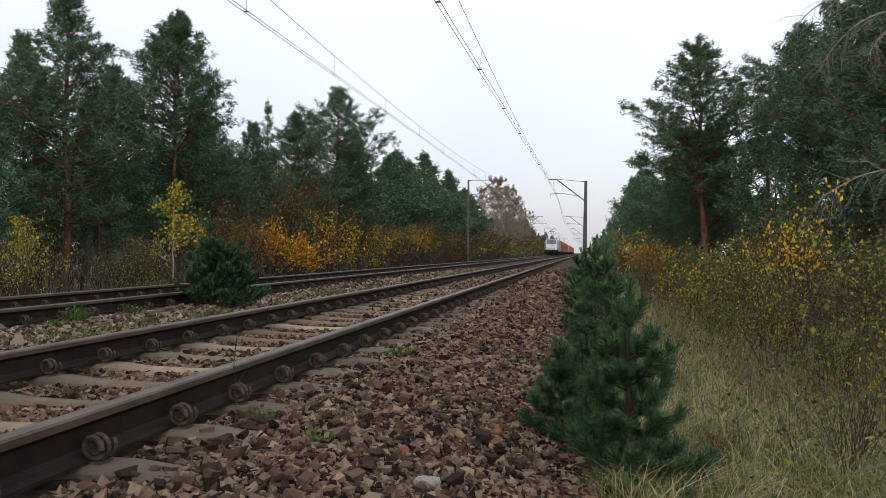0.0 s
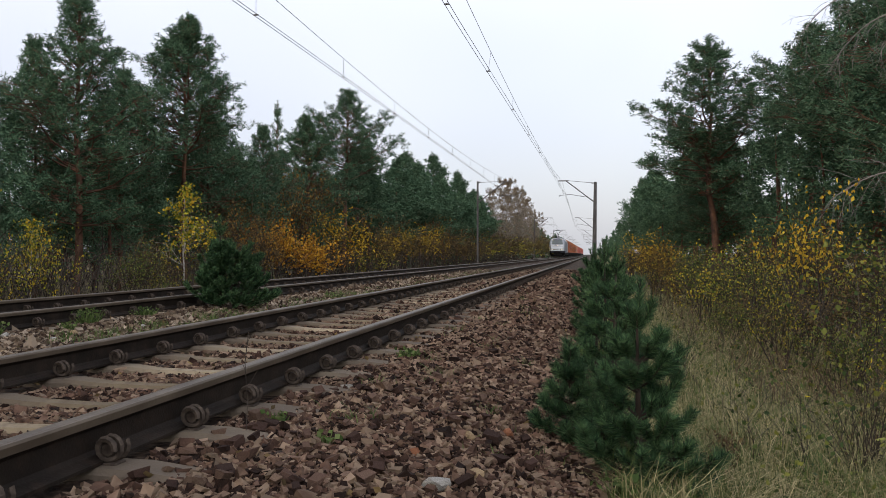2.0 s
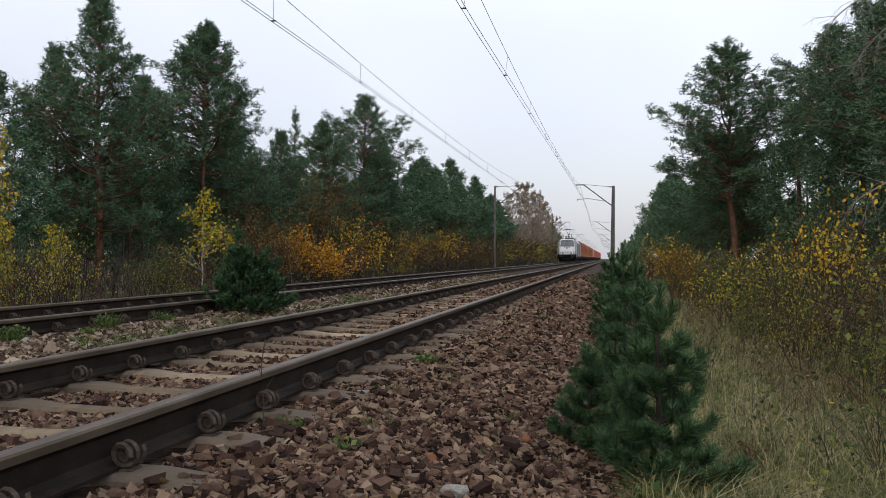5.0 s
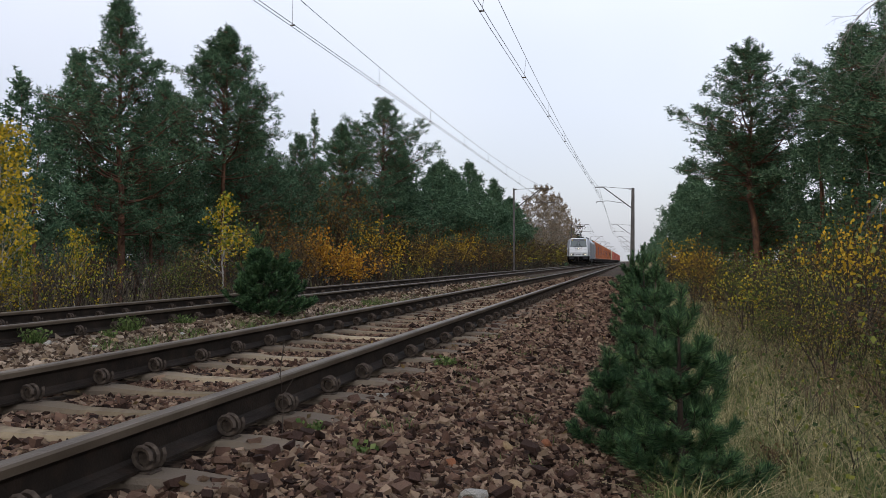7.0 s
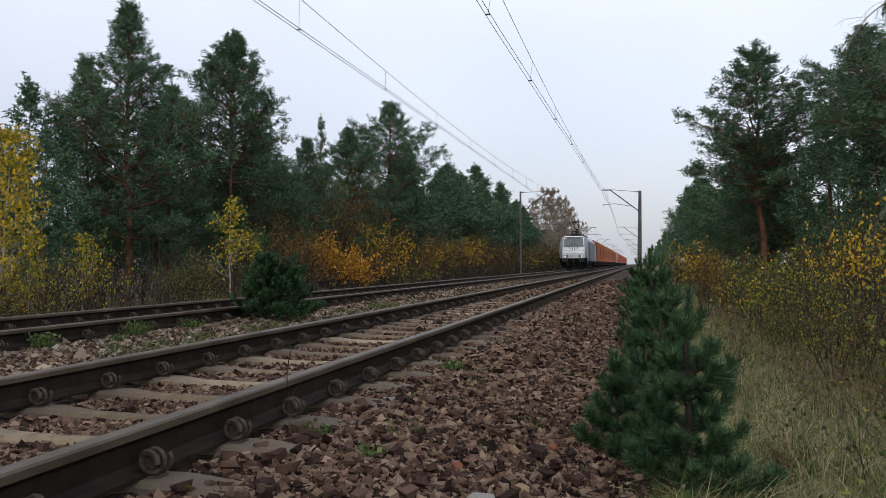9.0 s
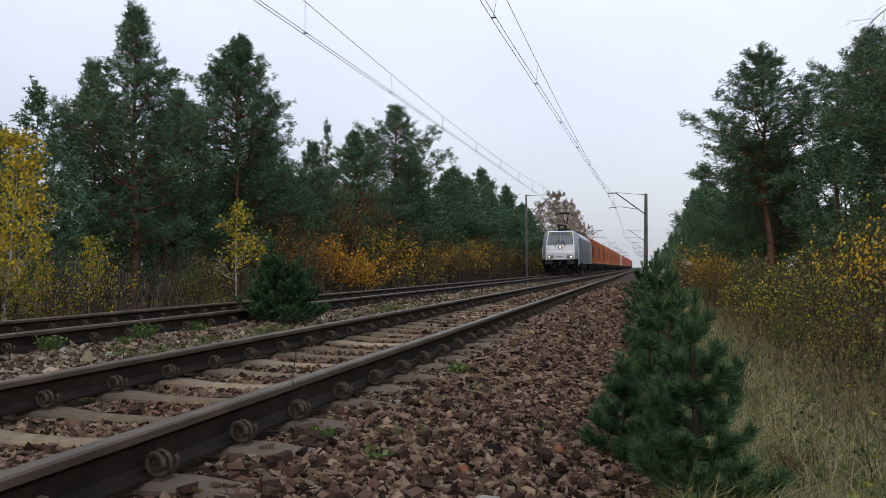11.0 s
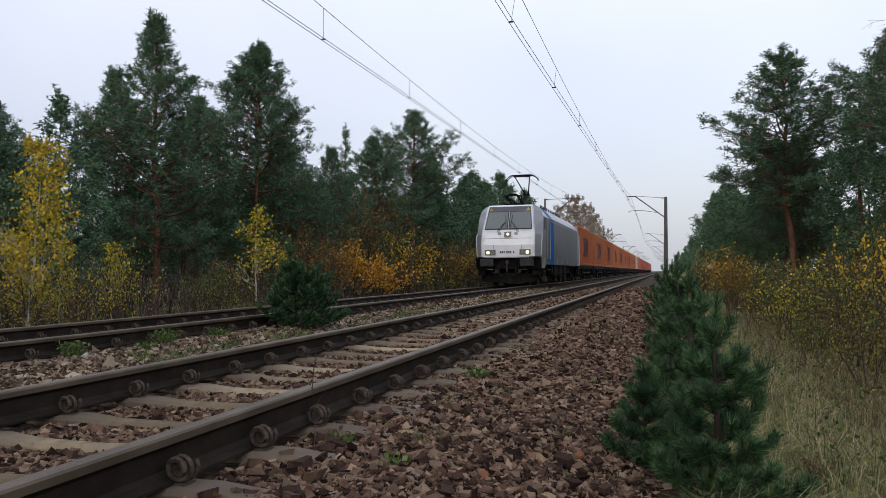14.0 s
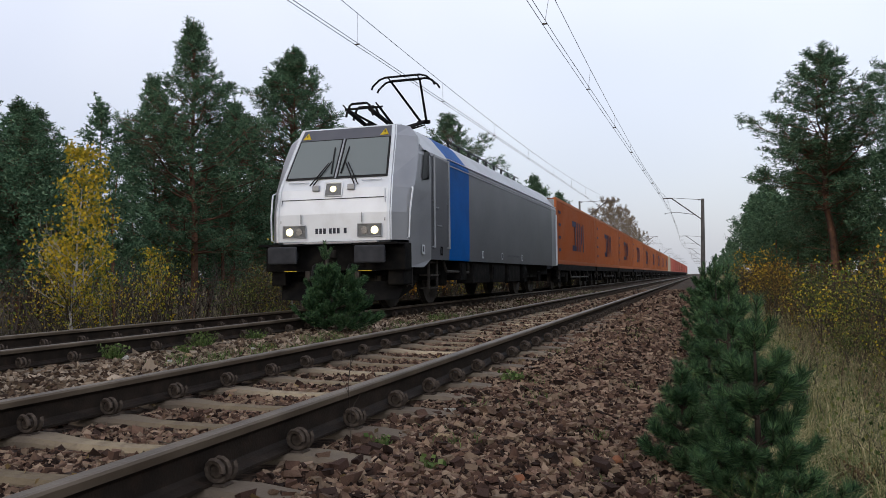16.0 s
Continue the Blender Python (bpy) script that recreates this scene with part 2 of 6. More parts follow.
def build_ground():
    xs = np.concatenate([[-3000, -400, -60, -30, -15, -9, -7.5], np.linspace(-6.6, 7, 60), [9, 12, 30, 60, 400, 3000]])
    ys = np.concatenate([[-3000, -300, -60, -20], np.linspace(-8, 40, 97), np.linspace(42, 160, 40), [250, 500, 1200, 4000]])
    g = sheet("ground", xs, ys, -0.02, M_FLOOR, 0.006)
    tagged(g, "leaf-strewn forest floor and dry grass verge beside the line", "ground", kind="structure")
    xs = np.linspace(-5.9, 2.75, 80)
    ys = np.concatenate([np.linspace(-8, 0, 20), np.linspace(0.1, 30, 240), np.linspace(30.5, 120, 120), [200, 400, 900, 1500]])
    b = sheet("ballast_bed", xs, ys, 0.0, M_BALLAST_SHADED, 0.006)
    tagged(b, "reddish-brown crushed stone ballast under the two tracks, gap shade painted in", "ballast", kind="structure")


build_ground()

# ------------------------------------------------------------------ tracks
RAIL = [(-0.075, -0.172), (0.075, -0.172), (0.075, -0.160), (0.030, -0.146), (0.011, -0.132), (0.009, -0.060), (0.016, -0.050), (0.036, -0.038),
        (0.036, -0.012), (0.030, -0.003), (0.018, 0.0), (-0.018, 0.0), (-0.030, -0.003), (-0.036, -0.012), (-0.036, -0.038), (-0.016, -0.050),
        (-0.009, -0.060), (-0.011, -0.132), (-0.030, -0.146), (-0.075, -0.160)]
STEP = 0.594
FIRST = 2.616 - 5 * STEP


def build_rail(x, label):
    """A rail in two parts: foot with web, and the worn head."""
    rail = thing("rail", label, "rail", "rails of the line", at=pose(x, 0, 0))
    ys = [-9, 0, 6, 20, 60, 200, 900]
    n = len(RAIL)
    for name, edges, mat in (("web", [k for k in range(n) if not 7 <= k <= 13], M_RAIL), ("running_head", [7, 8, 9, 10, 11, 12, 13], M_RAILTOP)):
        bm = bmesh.new()
        rings = [[bm.verts.new((px, y, pz)) for px, pz in RAIL] for y in ys]
        for p, q in zip(rings, rings[1:]):
            for k in edges:
                bm.faces.new((p[k], p[(k + 1) % n], q[(k + 1) % n], q[k]))
        bmesh.ops.delete(bm, geom=[v for v in bm.verts if not v.link_faces], context="VERTS")
        part(name, bm, mat, rail, "worn brown rail head" if mat is M_RAILTOP else "")
    return rail


for x, side in ((0.7535, "near"), (-0.7535, "near"), (FAR_X + 0.7535, "far"), (FAR_X - 0.7535, "far")):
    build_rail(x, "rusty brown steel rail with a worn bright head")


def sleeper_mesh():
    """A concrete sleeper with rail seats and a lower waist."""
    xs = [-1.25, -1.2, -0.98, -0.55, -0.35, 0, 0.35, 0.55, 0.98, 1.2, 1.25]
    top = [-0.212, -0.200, -0.178, -0.176, -0.194, -0.200, -0.194, -0.176, -0.178, -0.200, -0.212]
    wide = [0.085, 0.09, 0.095, 0.092, 0.072, 0.064, 0.072, 0.092, 0.095, 0.09, 0.085]
    bm = bmesh.new()
    rings = [[bm.verts.new(p) for p in ((x, -w - 0.03, -0.36), (x, -w, z - 0.02), (x, -w + 0.02, z), (x, w - 0.02, z), (x, w, z - 0.02), (x, w + 0.03, -0.36))] for x, z, w in zip(xs, top, wide)]
    for a, b in zip(rings, rings[1:]):
        for i in range(5):
            bm.faces.new((a[i], b[i], b[i + 1], a[i + 1]))
    bm.faces.new(rings[0])
    bm.faces.new(rings[-1][::-1])
    bmesh.ops.recalc_face_normals(bm, faces=bm.faces)
    me = bpy.data.meshes.new("sleeper")
    bm.to_mesh(me)
    bm.free()
    me.materials.append(M_SLEEPER)
    return me


def fastening_mesh():
    """A screw spike with its double coil spring washer, cap nut and clamp plate beside the rail foot; the rail lies towards -x."""
    bm = bmesh.new()
    add_box(bm, -0.03, 0.040, -0.036, 0.036, -0.190, -0.170, 0.006)
    turns, n, k = 2.1, 26, 5
    rings = []
    for i in range(n + 1):
        a = 2 * math.pi * turns * i / n
        c = Vector((0.004 + 0.041 * math.cos(a), -0.046 + 0.088 * i / n, -0.122 + 0.041 * math.sin(a)))
        out = Vector((math.cos(a), 0, math.sin(a)))
        rings.append([bm.verts.new(c + 0.0115 * (math.cos(q) * out + math.sin(q) * Vector((0, 1, 0)))) for q in [2 * math.pi * j / k for j in range(k)]])
    for a, b in zip(rings, rings[1:]):
        for j in range(k):
            bm.faces.new((a[j], a[(j + 1) % k], b[(j + 1) % k], b[j]))
    bm.faces.new(rings[0])
    bm.faces.new(rings[-1])
    add_rod(bm, (0.002, -0.024, -0.124), (0.002, 0.03, -0.124), 0.024, 0.024, 6)
    add_rod(bm, (0.0, 0.0, -0.170), (0.0, 0.0, -0.115), 0.020, 0.020, 6)
    bmesh.ops.recalc_face_normals(bm, faces=bm.faces)
    me = bpy.data.meshes.new("fastening")
    bm.to_mesh(me)
    bm.free()
    me.materials.append(M_IRON)
    return me


SLEEPER = sleeper_mesh()
FASTENING = fastening_mesh()
SPOTS = [(0.7535 + 0.098, 0), (0.7535 - 0.098, 180), (-0.7535 + 0.098, 0), (-0.7535 - 0.098, 180)]


def build_track(name, x, detailed, total, label):
    track = thing(name, label, "track", kind="structure", at=pose(x, 0, 0))
    for i in range(detailed):
        y = FIRST + i * STEP
        s = part_mesh("sleeper", SLEEPER, None, track)
        s.location = (rng.normal(0, 0.006), y + rng.normal(0, 0.006), rng.normal(0, 0.003))
        s.rotation_euler.z = rng.normal(0, 0.006)
        for fx, turn in SPOTS:
            c = part_mesh("fastening", FASTENING, None, s)
            c.matrix_basis = pose(fx, 0, 0, 0, 0, turn)
    # those behind the camera
    for i in range(1, 10):
        s = part_mesh("sleeper", SLEEPER, None, track)
        s.location = (0.004 * (-1) ** i, FIRST - i * STEP, 0)
        for fx, turn in SPOTS:
            c = part_mesh("fastening", FASTENING, None, s)
            c.matrix_basis = pose(fx, 0, 0, 0, 0, turn)
    # the farther sleepers, joined
    sv = np.array([v.co for v in SLEEPER.vertices])
    sf = [tuple(p.vertices) for p in SLEEPER.polygons]
    verts, faces, knob_verts, knob_faces = [], [], [], []
    cube = np.array([[a, b, c] for a in (0.0, 1.0) for b in (0.0, 1.0) for c in (0.0, 1.0)])
    cf = [(0, 1, 3, 2), (4, 6, 7, 5), (0, 4, 5, 1), (2, 3, 7, 6), (0, 2, 6, 4), (1, 5, 7, 3)]
    for i in range(detailed, total):
        o = len(verts)
        verts += (sv + (0, FIRST + i * STEP, -0.046)).tolist()
        faces += [tuple(o + k for k in f) for f in sf]
        for fx, turn in SPOTS:
            o = len(knob_verts)
            knob_verts += (cube * (0.07, 0.08, 0.10) + (fx - 0.035, FIRST + i * STEP - 0.04, -0.19)).tolist()
            knob_faces += [tuple(o + k for k in f) for f in cf]
    for name, v, f, mat in (("far_sleepers", verts, faces, M_SLEEPER), ("far_fastenings", knob_verts, knob_faces, M_IRON)):
        me = bpy.data.meshes.new(name)
        me.from_pydata(v, [], f)
        tagged(part_mesh(name, me, mat, track), kind="stuff")


build_track("near_track", 0, 70, 330, "concrete sleepers with iron screw fastenings of the near track")
build_track("far_track", FAR_X, 30, 330, "concrete sleepers half sunk in ballast of the far track")

# ------------------------------------------------------------------ overhead line
MASTS_Y = [-1.0, 66.0, 133.0, 200.0, 267.0, 334.0, 401.0]
WIRE_Z, HANG_TOP, HANG_LOW = 5.27, 6.58, 5.64


def messenger_z(y):
    k = (y + 1.0) % 67.0 / 67.0
    return HANG_LOW + (HANG_TOP - HANG_LOW) * (2 * k - 1) ** 2


def build_mast(x, y, side, concrete):
    """A catenary mast with its bracket; side is +1 where the track lies towards +x."""
    mast = thing("catenary_mast", "grey catenary mast with a slanting bracket arm" if not concrete else "tall grey concrete catenary mast with bracket arm", "catenary mast", "masts along the line", at=pose(x, y, 0))
    z0 = float(ground_z(x)) - 0.3
    top = 6.45 if concrete else 6.64
    bm = bmesh.new()
    if concrete:
        add_rod(bm, (0, 0, z0), (0.10, 0, top), 0.19, 0.12, 12)
    else:
        for s in (-0.11, 0.11):
            add_box(bm, -0.06, 0.06, s - 0.012, s + 0.012, z0, top)
        add_box(bm, -0.012, 0.012, -0.1, 0.1, z0, top)
    part("pole", bm, M_CONCRETE_POLE if concrete else M_MAST, mast)
    r = 2.85 * side
    part("bracket", rods([((0.03 * side, 0, 4.86), (r * 0.79, 0, HANG_TOP)), ((r * 0.78, 0, HANG_TOP), (r * 1.02, 0, HANG_TOP))], 0.045), M_MAST, mast)
    part("tie_rod", rods([((0, 0, top - 0.08), (r * 0.79, 0, HANG_TOP + 0.03))], 0.018, 6), M_MAST, mast)
    reach = r * 0.97 if concrete else r * 1.25
    part("steady_arm", rods([((r * 0.18, 0, 5.22), (r * 0.66, 0, 5.46)), ((r * 0.66, 0, 5.46), (reach, 0, 5.40)), ((reach, 0, 5.40), (reach, 0, 5.26))], 0.022, 6), M_MAST, mast)
    bm = bmesh.new()
    for k in range(4):
        add_rod(bm, (0.06 * side + 0.05 * k * side, 0, top - 0.07), (0.085 * side + 0.05 * k * side, 0, top - 0.07), 0.06, 0.06, 10)
    part("insulator", bm, M_IRON, mast, "brown ribbed insulator")
    return mast


for y in MASTS_Y[1:]:
    build_mast(2.72, y, -1, True)
    build_mast(FAR_X - 2.85, y, 1, False)


def build_wires(x, label, swing):
    """Two contact wires and a messenger; swing gives the sideways zigzag along the line."""
    line = thing("overhead_wire", label, "overhead wire", "contact lines", at=pose(x, 0, 0))
    ys = [-1 + 67 * i / 24 for i in range(0, 24 * 6 + 1)]
    part("messenger_wire", tube([(0.03 + 0.3 * swing(y), y, messenger_z(y)) for y in ys], 0.0065, 5), M_WIRE, line)
    for s in (-0.045, 0.045):
        part("contact_wire", tube([(s + swing(y), y, WIRE_Z) for y in ys[::6]], 0.0065, 5), M_WIRE, line)
    for i in range(60):
        y = 3.5 + i * 5.6
        dx = swing(y)
        if messenger_z(y) - WIRE_Z < 1.3:
            d = part("dropper", rods([((dx, y, WIRE_Z), (0.03 + 0.3 * dx, y, messenger_z(y)))], 0.0045, 5), M_WIRE, line)
            if i < 12:
                part("wire_clamp", box(dx - 0.05, dx + 0.05, y - 0.012, y + 0.012, WIRE_Z - 0.01, WIRE_Z + 0.015), M_IRON, d)
    return line


WIRE_LABEL = "pair of contact wires hung from a sagging messenger wire"
build_wires(0.0, WIRE_LABEL, lambda y: 0.13 - 0.33 * math.cos(math.pi * (y + 1) / 67))
build_wires(FAR_X, WIRE_LABEL, lambda y: 0.05 * math.cos(math.pi * (y - 32) / 67))

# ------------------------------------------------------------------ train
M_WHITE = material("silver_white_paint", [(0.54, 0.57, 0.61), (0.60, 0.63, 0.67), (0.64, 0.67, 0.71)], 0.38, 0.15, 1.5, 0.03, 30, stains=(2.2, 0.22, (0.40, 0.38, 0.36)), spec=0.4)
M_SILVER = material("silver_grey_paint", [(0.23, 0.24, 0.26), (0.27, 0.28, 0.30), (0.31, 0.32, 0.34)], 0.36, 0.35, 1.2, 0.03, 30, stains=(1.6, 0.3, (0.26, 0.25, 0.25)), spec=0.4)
M_GREY = material("dark_grey_paint", [(0.075, 0.078, 0.09), (0.09, 0.094, 0.107), (0.108, 0.112, 0.125)], 0.40, 0.1, 0.9, 0.03, 30, stains=(1.2, 0.3, (0.11, 0.107, 0.105)), spec=0.25)
M_ROOF = material("silver_roof_paint", [(0.33, 0.35, 0.38), (0.38, 0.40, 0.43), (0.43, 0.45, 0.48)], 0.45, 0.15, 1.5, 0.03, 30, stains=(2.0, 0.3, (0.26, 0.25, 0.24)), spec=0.3)
M_BAND = material("charcoal_paint", [(0.085, 0.088, 0.105), (0.105, 0.108, 0.125)], 0.4, 0.1, 2, 0.02, 30)
M_BLUE = material("blue_paint", [(0.0005, 0.060, 0.23), (0.0007, 0.076, 0.29), (0.001, 0.086, 0.33)], 0.5, 0.0, 1.3, 0.03, 30, spec=0.04)
M_BLACK = material("black_underframe", [(0.004, 0.004, 0.0045), (0.008, 0.0078, 0.0078), (0.018, 0.016, 0.014)], 0.75, 0.0, 5, 0.3, 60, spec=0.04)
M_STEEL = material("dusty_steel", [(0.025, 0.022, 0.02), (0.045, 0.04, 0.036), (0.08, 0.07, 0.06)], 0.6, 0.2, 8, 0.2, 60)
M_BUFFER = material("dark_buffer_steel", [(0.026, 0.027, 0.031), (0.042, 0.044, 0.050)], 0.6, 0.0, 6, 0.1, 60, spec=0.08)
M_RUBBER = material("black_seal", [(0.012, 0.012, 0.013), (0.02, 0.02, 0.02)], 0.6, 0, 10, 0.1, 60)
M_YELLOW = material("warning_yellow", [(0.75, 0.55, 0.04), (0.82, 0.62, 0.06)], 0.5, 0, 8, 0, 30)
M_INK = material("dark_lettering", [(0.03, 0.032, 0.045), (0.045, 0.047, 0.06)], 0.6, 0, 8, 0, 30)
M_ORANGE = material("orange_container_paint", [(0.29, 0.080, 0.026), (0.35, 0.102, 0.034), (0.41, 0.125, 0.044)], 0.6, 0, 0.7, 0.05, 25, per="object", spread=0.10, stains=(1.5, 0.45, (0.22, 0.07, 0.033)))
M_RED = material("faded_red_container_paint", [(0.33, 0.075, 0.055), (0.42, 0.10, 0.07), (0.47, 0.14, 0.10)], 0.65, 0, 0.7, 0.05, 25, per="object", spread=0.25, stains=(1.5, 0.4, (0.25, 0.09, 0.06)))
M_CREAM = material("cream_container_paint", [(0.44, 0.38, 0.27), (0.52, 0.45, 0.33)], 0.65, 0, 0.8, 0.05, 25)
M_NAVY = material("navy_marking", [(0.022, 0.022, 0.055), (0.035, 0.033, 0.07)], 0.6, 0, 5, 0, 30)
M_GLASS = bpy.data.materials.new("sky_toned_windscreen")
M_GLASS.use_nodes = True
_b = M_GLASS.node_tree.nodes["Principled BSDF"]
# grey-green glass, its base lifted to stand in for reflected pale sky
_b.inputs["Base Color"].default_value = (0.125, 0.145, 0.145, 1)
_b.inputs["Roughness"].default_value = 0.06
_b.inputs["Specular IOR Level"].default_value = 0.5
_b.inputs["Coat Weight"].default_value = 0.15
_b.inputs["Coat Roughness"].default_value = 0.03
M_DARK_GLASS = material("dark_side_glass", [(0.010, 0.011, 0.012), (0.016, 0.017, 0.018)], 0.35, 0, 3, 0, 30, spec=0.2)
M_LAMP = lamp_glow("lit_headlamp", (1.0, 0.84, 0.36), 1.5)
M_HOUSING = material("grey_lamp_housing", [(0.09, 0.095, 0.10), (0.16, 0.165, 0.17)], 0.4, 0.2, 20, 0.05, 60)
M_LAMP_OFF = material("headlamp_reflector", [(0.10, 0.105, 0.11), (0.24, 0.24, 0.25)], 0.3, 0.8, 60, 0.2, 90)

# rows of the nose: height, y of the face, half width of the face, y and half width of the corner
NOSE = [(1.27, 0.30, 1.15, 0.62, 1.40), (1.78, 0.30, 1.15, 0.66, 1.42), (2.25, 0.40, 1.14, 0.80, 1.45), (2.44, 0.48, 1.12, 0.90, 1.45), (2.95, 0.76, 1.06, 1.13, 1.43),
        (3.30, 0.95, 1.02, 1.28, 1.36), (3.53, 1.08, 0.98, 1.42, 1.16)]
BODY_END = 16.15
LOCO_LEN = 17.0


def nose_at(z):
    zs = [r[0] for r in NOSE]
    return [float(np.interp(z, zs, [r[k] for r in NOSE])) for k in range(1, 5)]


def face_patch(x0, x1, z0, z1, lift=0.006, thick=0.02, n=1):
    """A panel that lies on the nose between two heights; x in shares of the half width when below 1.5."""
    bm = bmesh.new()
    levels = [z0 + (z1 - z0) * i / n for i in range(n + 1)]
    front = [(bm.verts.new((x0 if not callable(x0) else x0(z), nose_at(z)[0] - lift - thick, z)), bm.verts.new((x1 if not callable(x1) else x1(z), nose_at(z)[0] - lift - thick, z))) for z in levels]
    back = [(bm.verts.new((x0 if not callable(x0) else x0(z), nose_at(z)[0] + 0.01, z)), bm.verts.new((x1 if not callable(x1) else x1(z), nose_at(z)[0] + 0.01, z))) for z in levels]
    for i in range(n):
        bm.faces.new((front[i][0], front[i][1], front[i + 1][1], front[i + 1][0]))
        bm.faces.new((back[i][1], back[i][0], back[i + 1][0], back[i + 1][1]))
        bm.faces.new((front[i][0], front[i + 1][0], back[i + 1][0], back[i][0]))
        bm.faces.new((front[i][1], back[i][1], back[i + 1][1], front[i + 1][1]))
    bm.faces.new((front[0][0], back[0][0], back[0][1], front[0][1]))
    bm.faces.new((front[-1][1], back[-1][1], back[-1][0], front[-1][0]))
    bmesh.ops.recalc_face_normals(bm, faces=bm.faces)
    return bm


SIDE = [(0.93, 1.45), (1.30, 1.46), (3.00, 1.46), (3.06, 1.43)]
ROOF = [(3.06, 1.43), (3.16, 1.36), (3.50, 1.08), (3.58, 0.98), (3.60, 0.0)]


def side_strip(y0, y1, s, lift=0.0, rows=None, z0=None, z1=None):
    """A stretch of the loco's side wall with thickness."""
    prof = [(x, z) for z, x in (rows or SIDE)]
    if z0 is not None:
        zs = [p[1] for p in prof]
        xs = [p[0] for p in prof]
        prof = [(float(np.interp(z, zs, xs)), z) for z in [z0] + [v for v in zs if z0 < v < z1] + [z1]]
    outer = [((x + lift) * s, z) for x, z in prof]
    inner = [((x - 0.05) * s, z) for x, z in prof][::-1]
    return prism(outer + inner, y0, y1)


def wheelset(parent, y, r=0.56, n=28):
    bm = bmesh.new()
    for s in (-1, 1):
        add_rod(bm, (s * 0.70, 0, 0), (s * 0.80, 0, 0), r, r, n)
        add_rod(bm, (s * 0.67, 0, 0), (s * 0.70, 0, 0), r + 0.028, r + 0.028, n)
        add_rod(bm, (s * 0.80, 0, 0), (s * 0.84, 0, 0), r * 0.35, r * 0.3, 14)
        for k in range(6 if n > 20 else 0):
            a = math.pi * k / 3
            add_rod(bm, (s * 0.80, 0.33 * math.cos(a), 0.33 * math.sin(a)), (s * 0.815, 0.33 * math.cos(a), 0.33 * math.sin(a)), 0.05, 0.05, 8)
    add_rod(bm, (-0.7, 0, 0), (0.7, 0, 0), 0.09, 0.09, 12)
    w = part("wheelset", bm, M_STEEL, parent, "dusty steel wheels on an axle")
    w.location = (0, y, r)
    return w


def bogie(parent, y, base, r, name="bogie"):
    bm = bmesh.new()
    for s in (-1, 1):
        add_box(bm, s * 0.98 - 0.09, s * 0.98 + 0.09, y - base / 2 - 0.55, y + base / 2 + 0.55, 0.52, 0.74, 0.02)
        for q in (-1, 1):
            add_box(bm, s * 0.99 - 0.13, s * 0.99 + 0.13, y + q * base / 2 - 0.2, y + q * base / 2 + 0.2, r - 0.17, r + 0.17, 0.03)
            add_rod(bm, (s * 0.99, y + q * base / 2 - 0.30, 0.55), (s * 0.99, y + q * base / 2 - 0.30, 0.86), 0.09, 0.09, 12)
            add_rod(bm, (s * 0.99, y + q * base / 2 + 0.30, 0.55), (s * 0.99, y + q * base / 2 + 0.30, 0.86), 0.09, 0.09, 12)
        add_rod(bm, (s * 1.05, y - 0.35, 0.60), (s * 1.05, y + 0.5, 0.82), 0.05, 0.05, 10)
    add_box(bm, -0.9, 0.9, y - 0.35, y + 0.35, 0.5, 0.85, 0.02)
    return part(name, bm, M_BLACK, parent, "black bogie frame with springs")


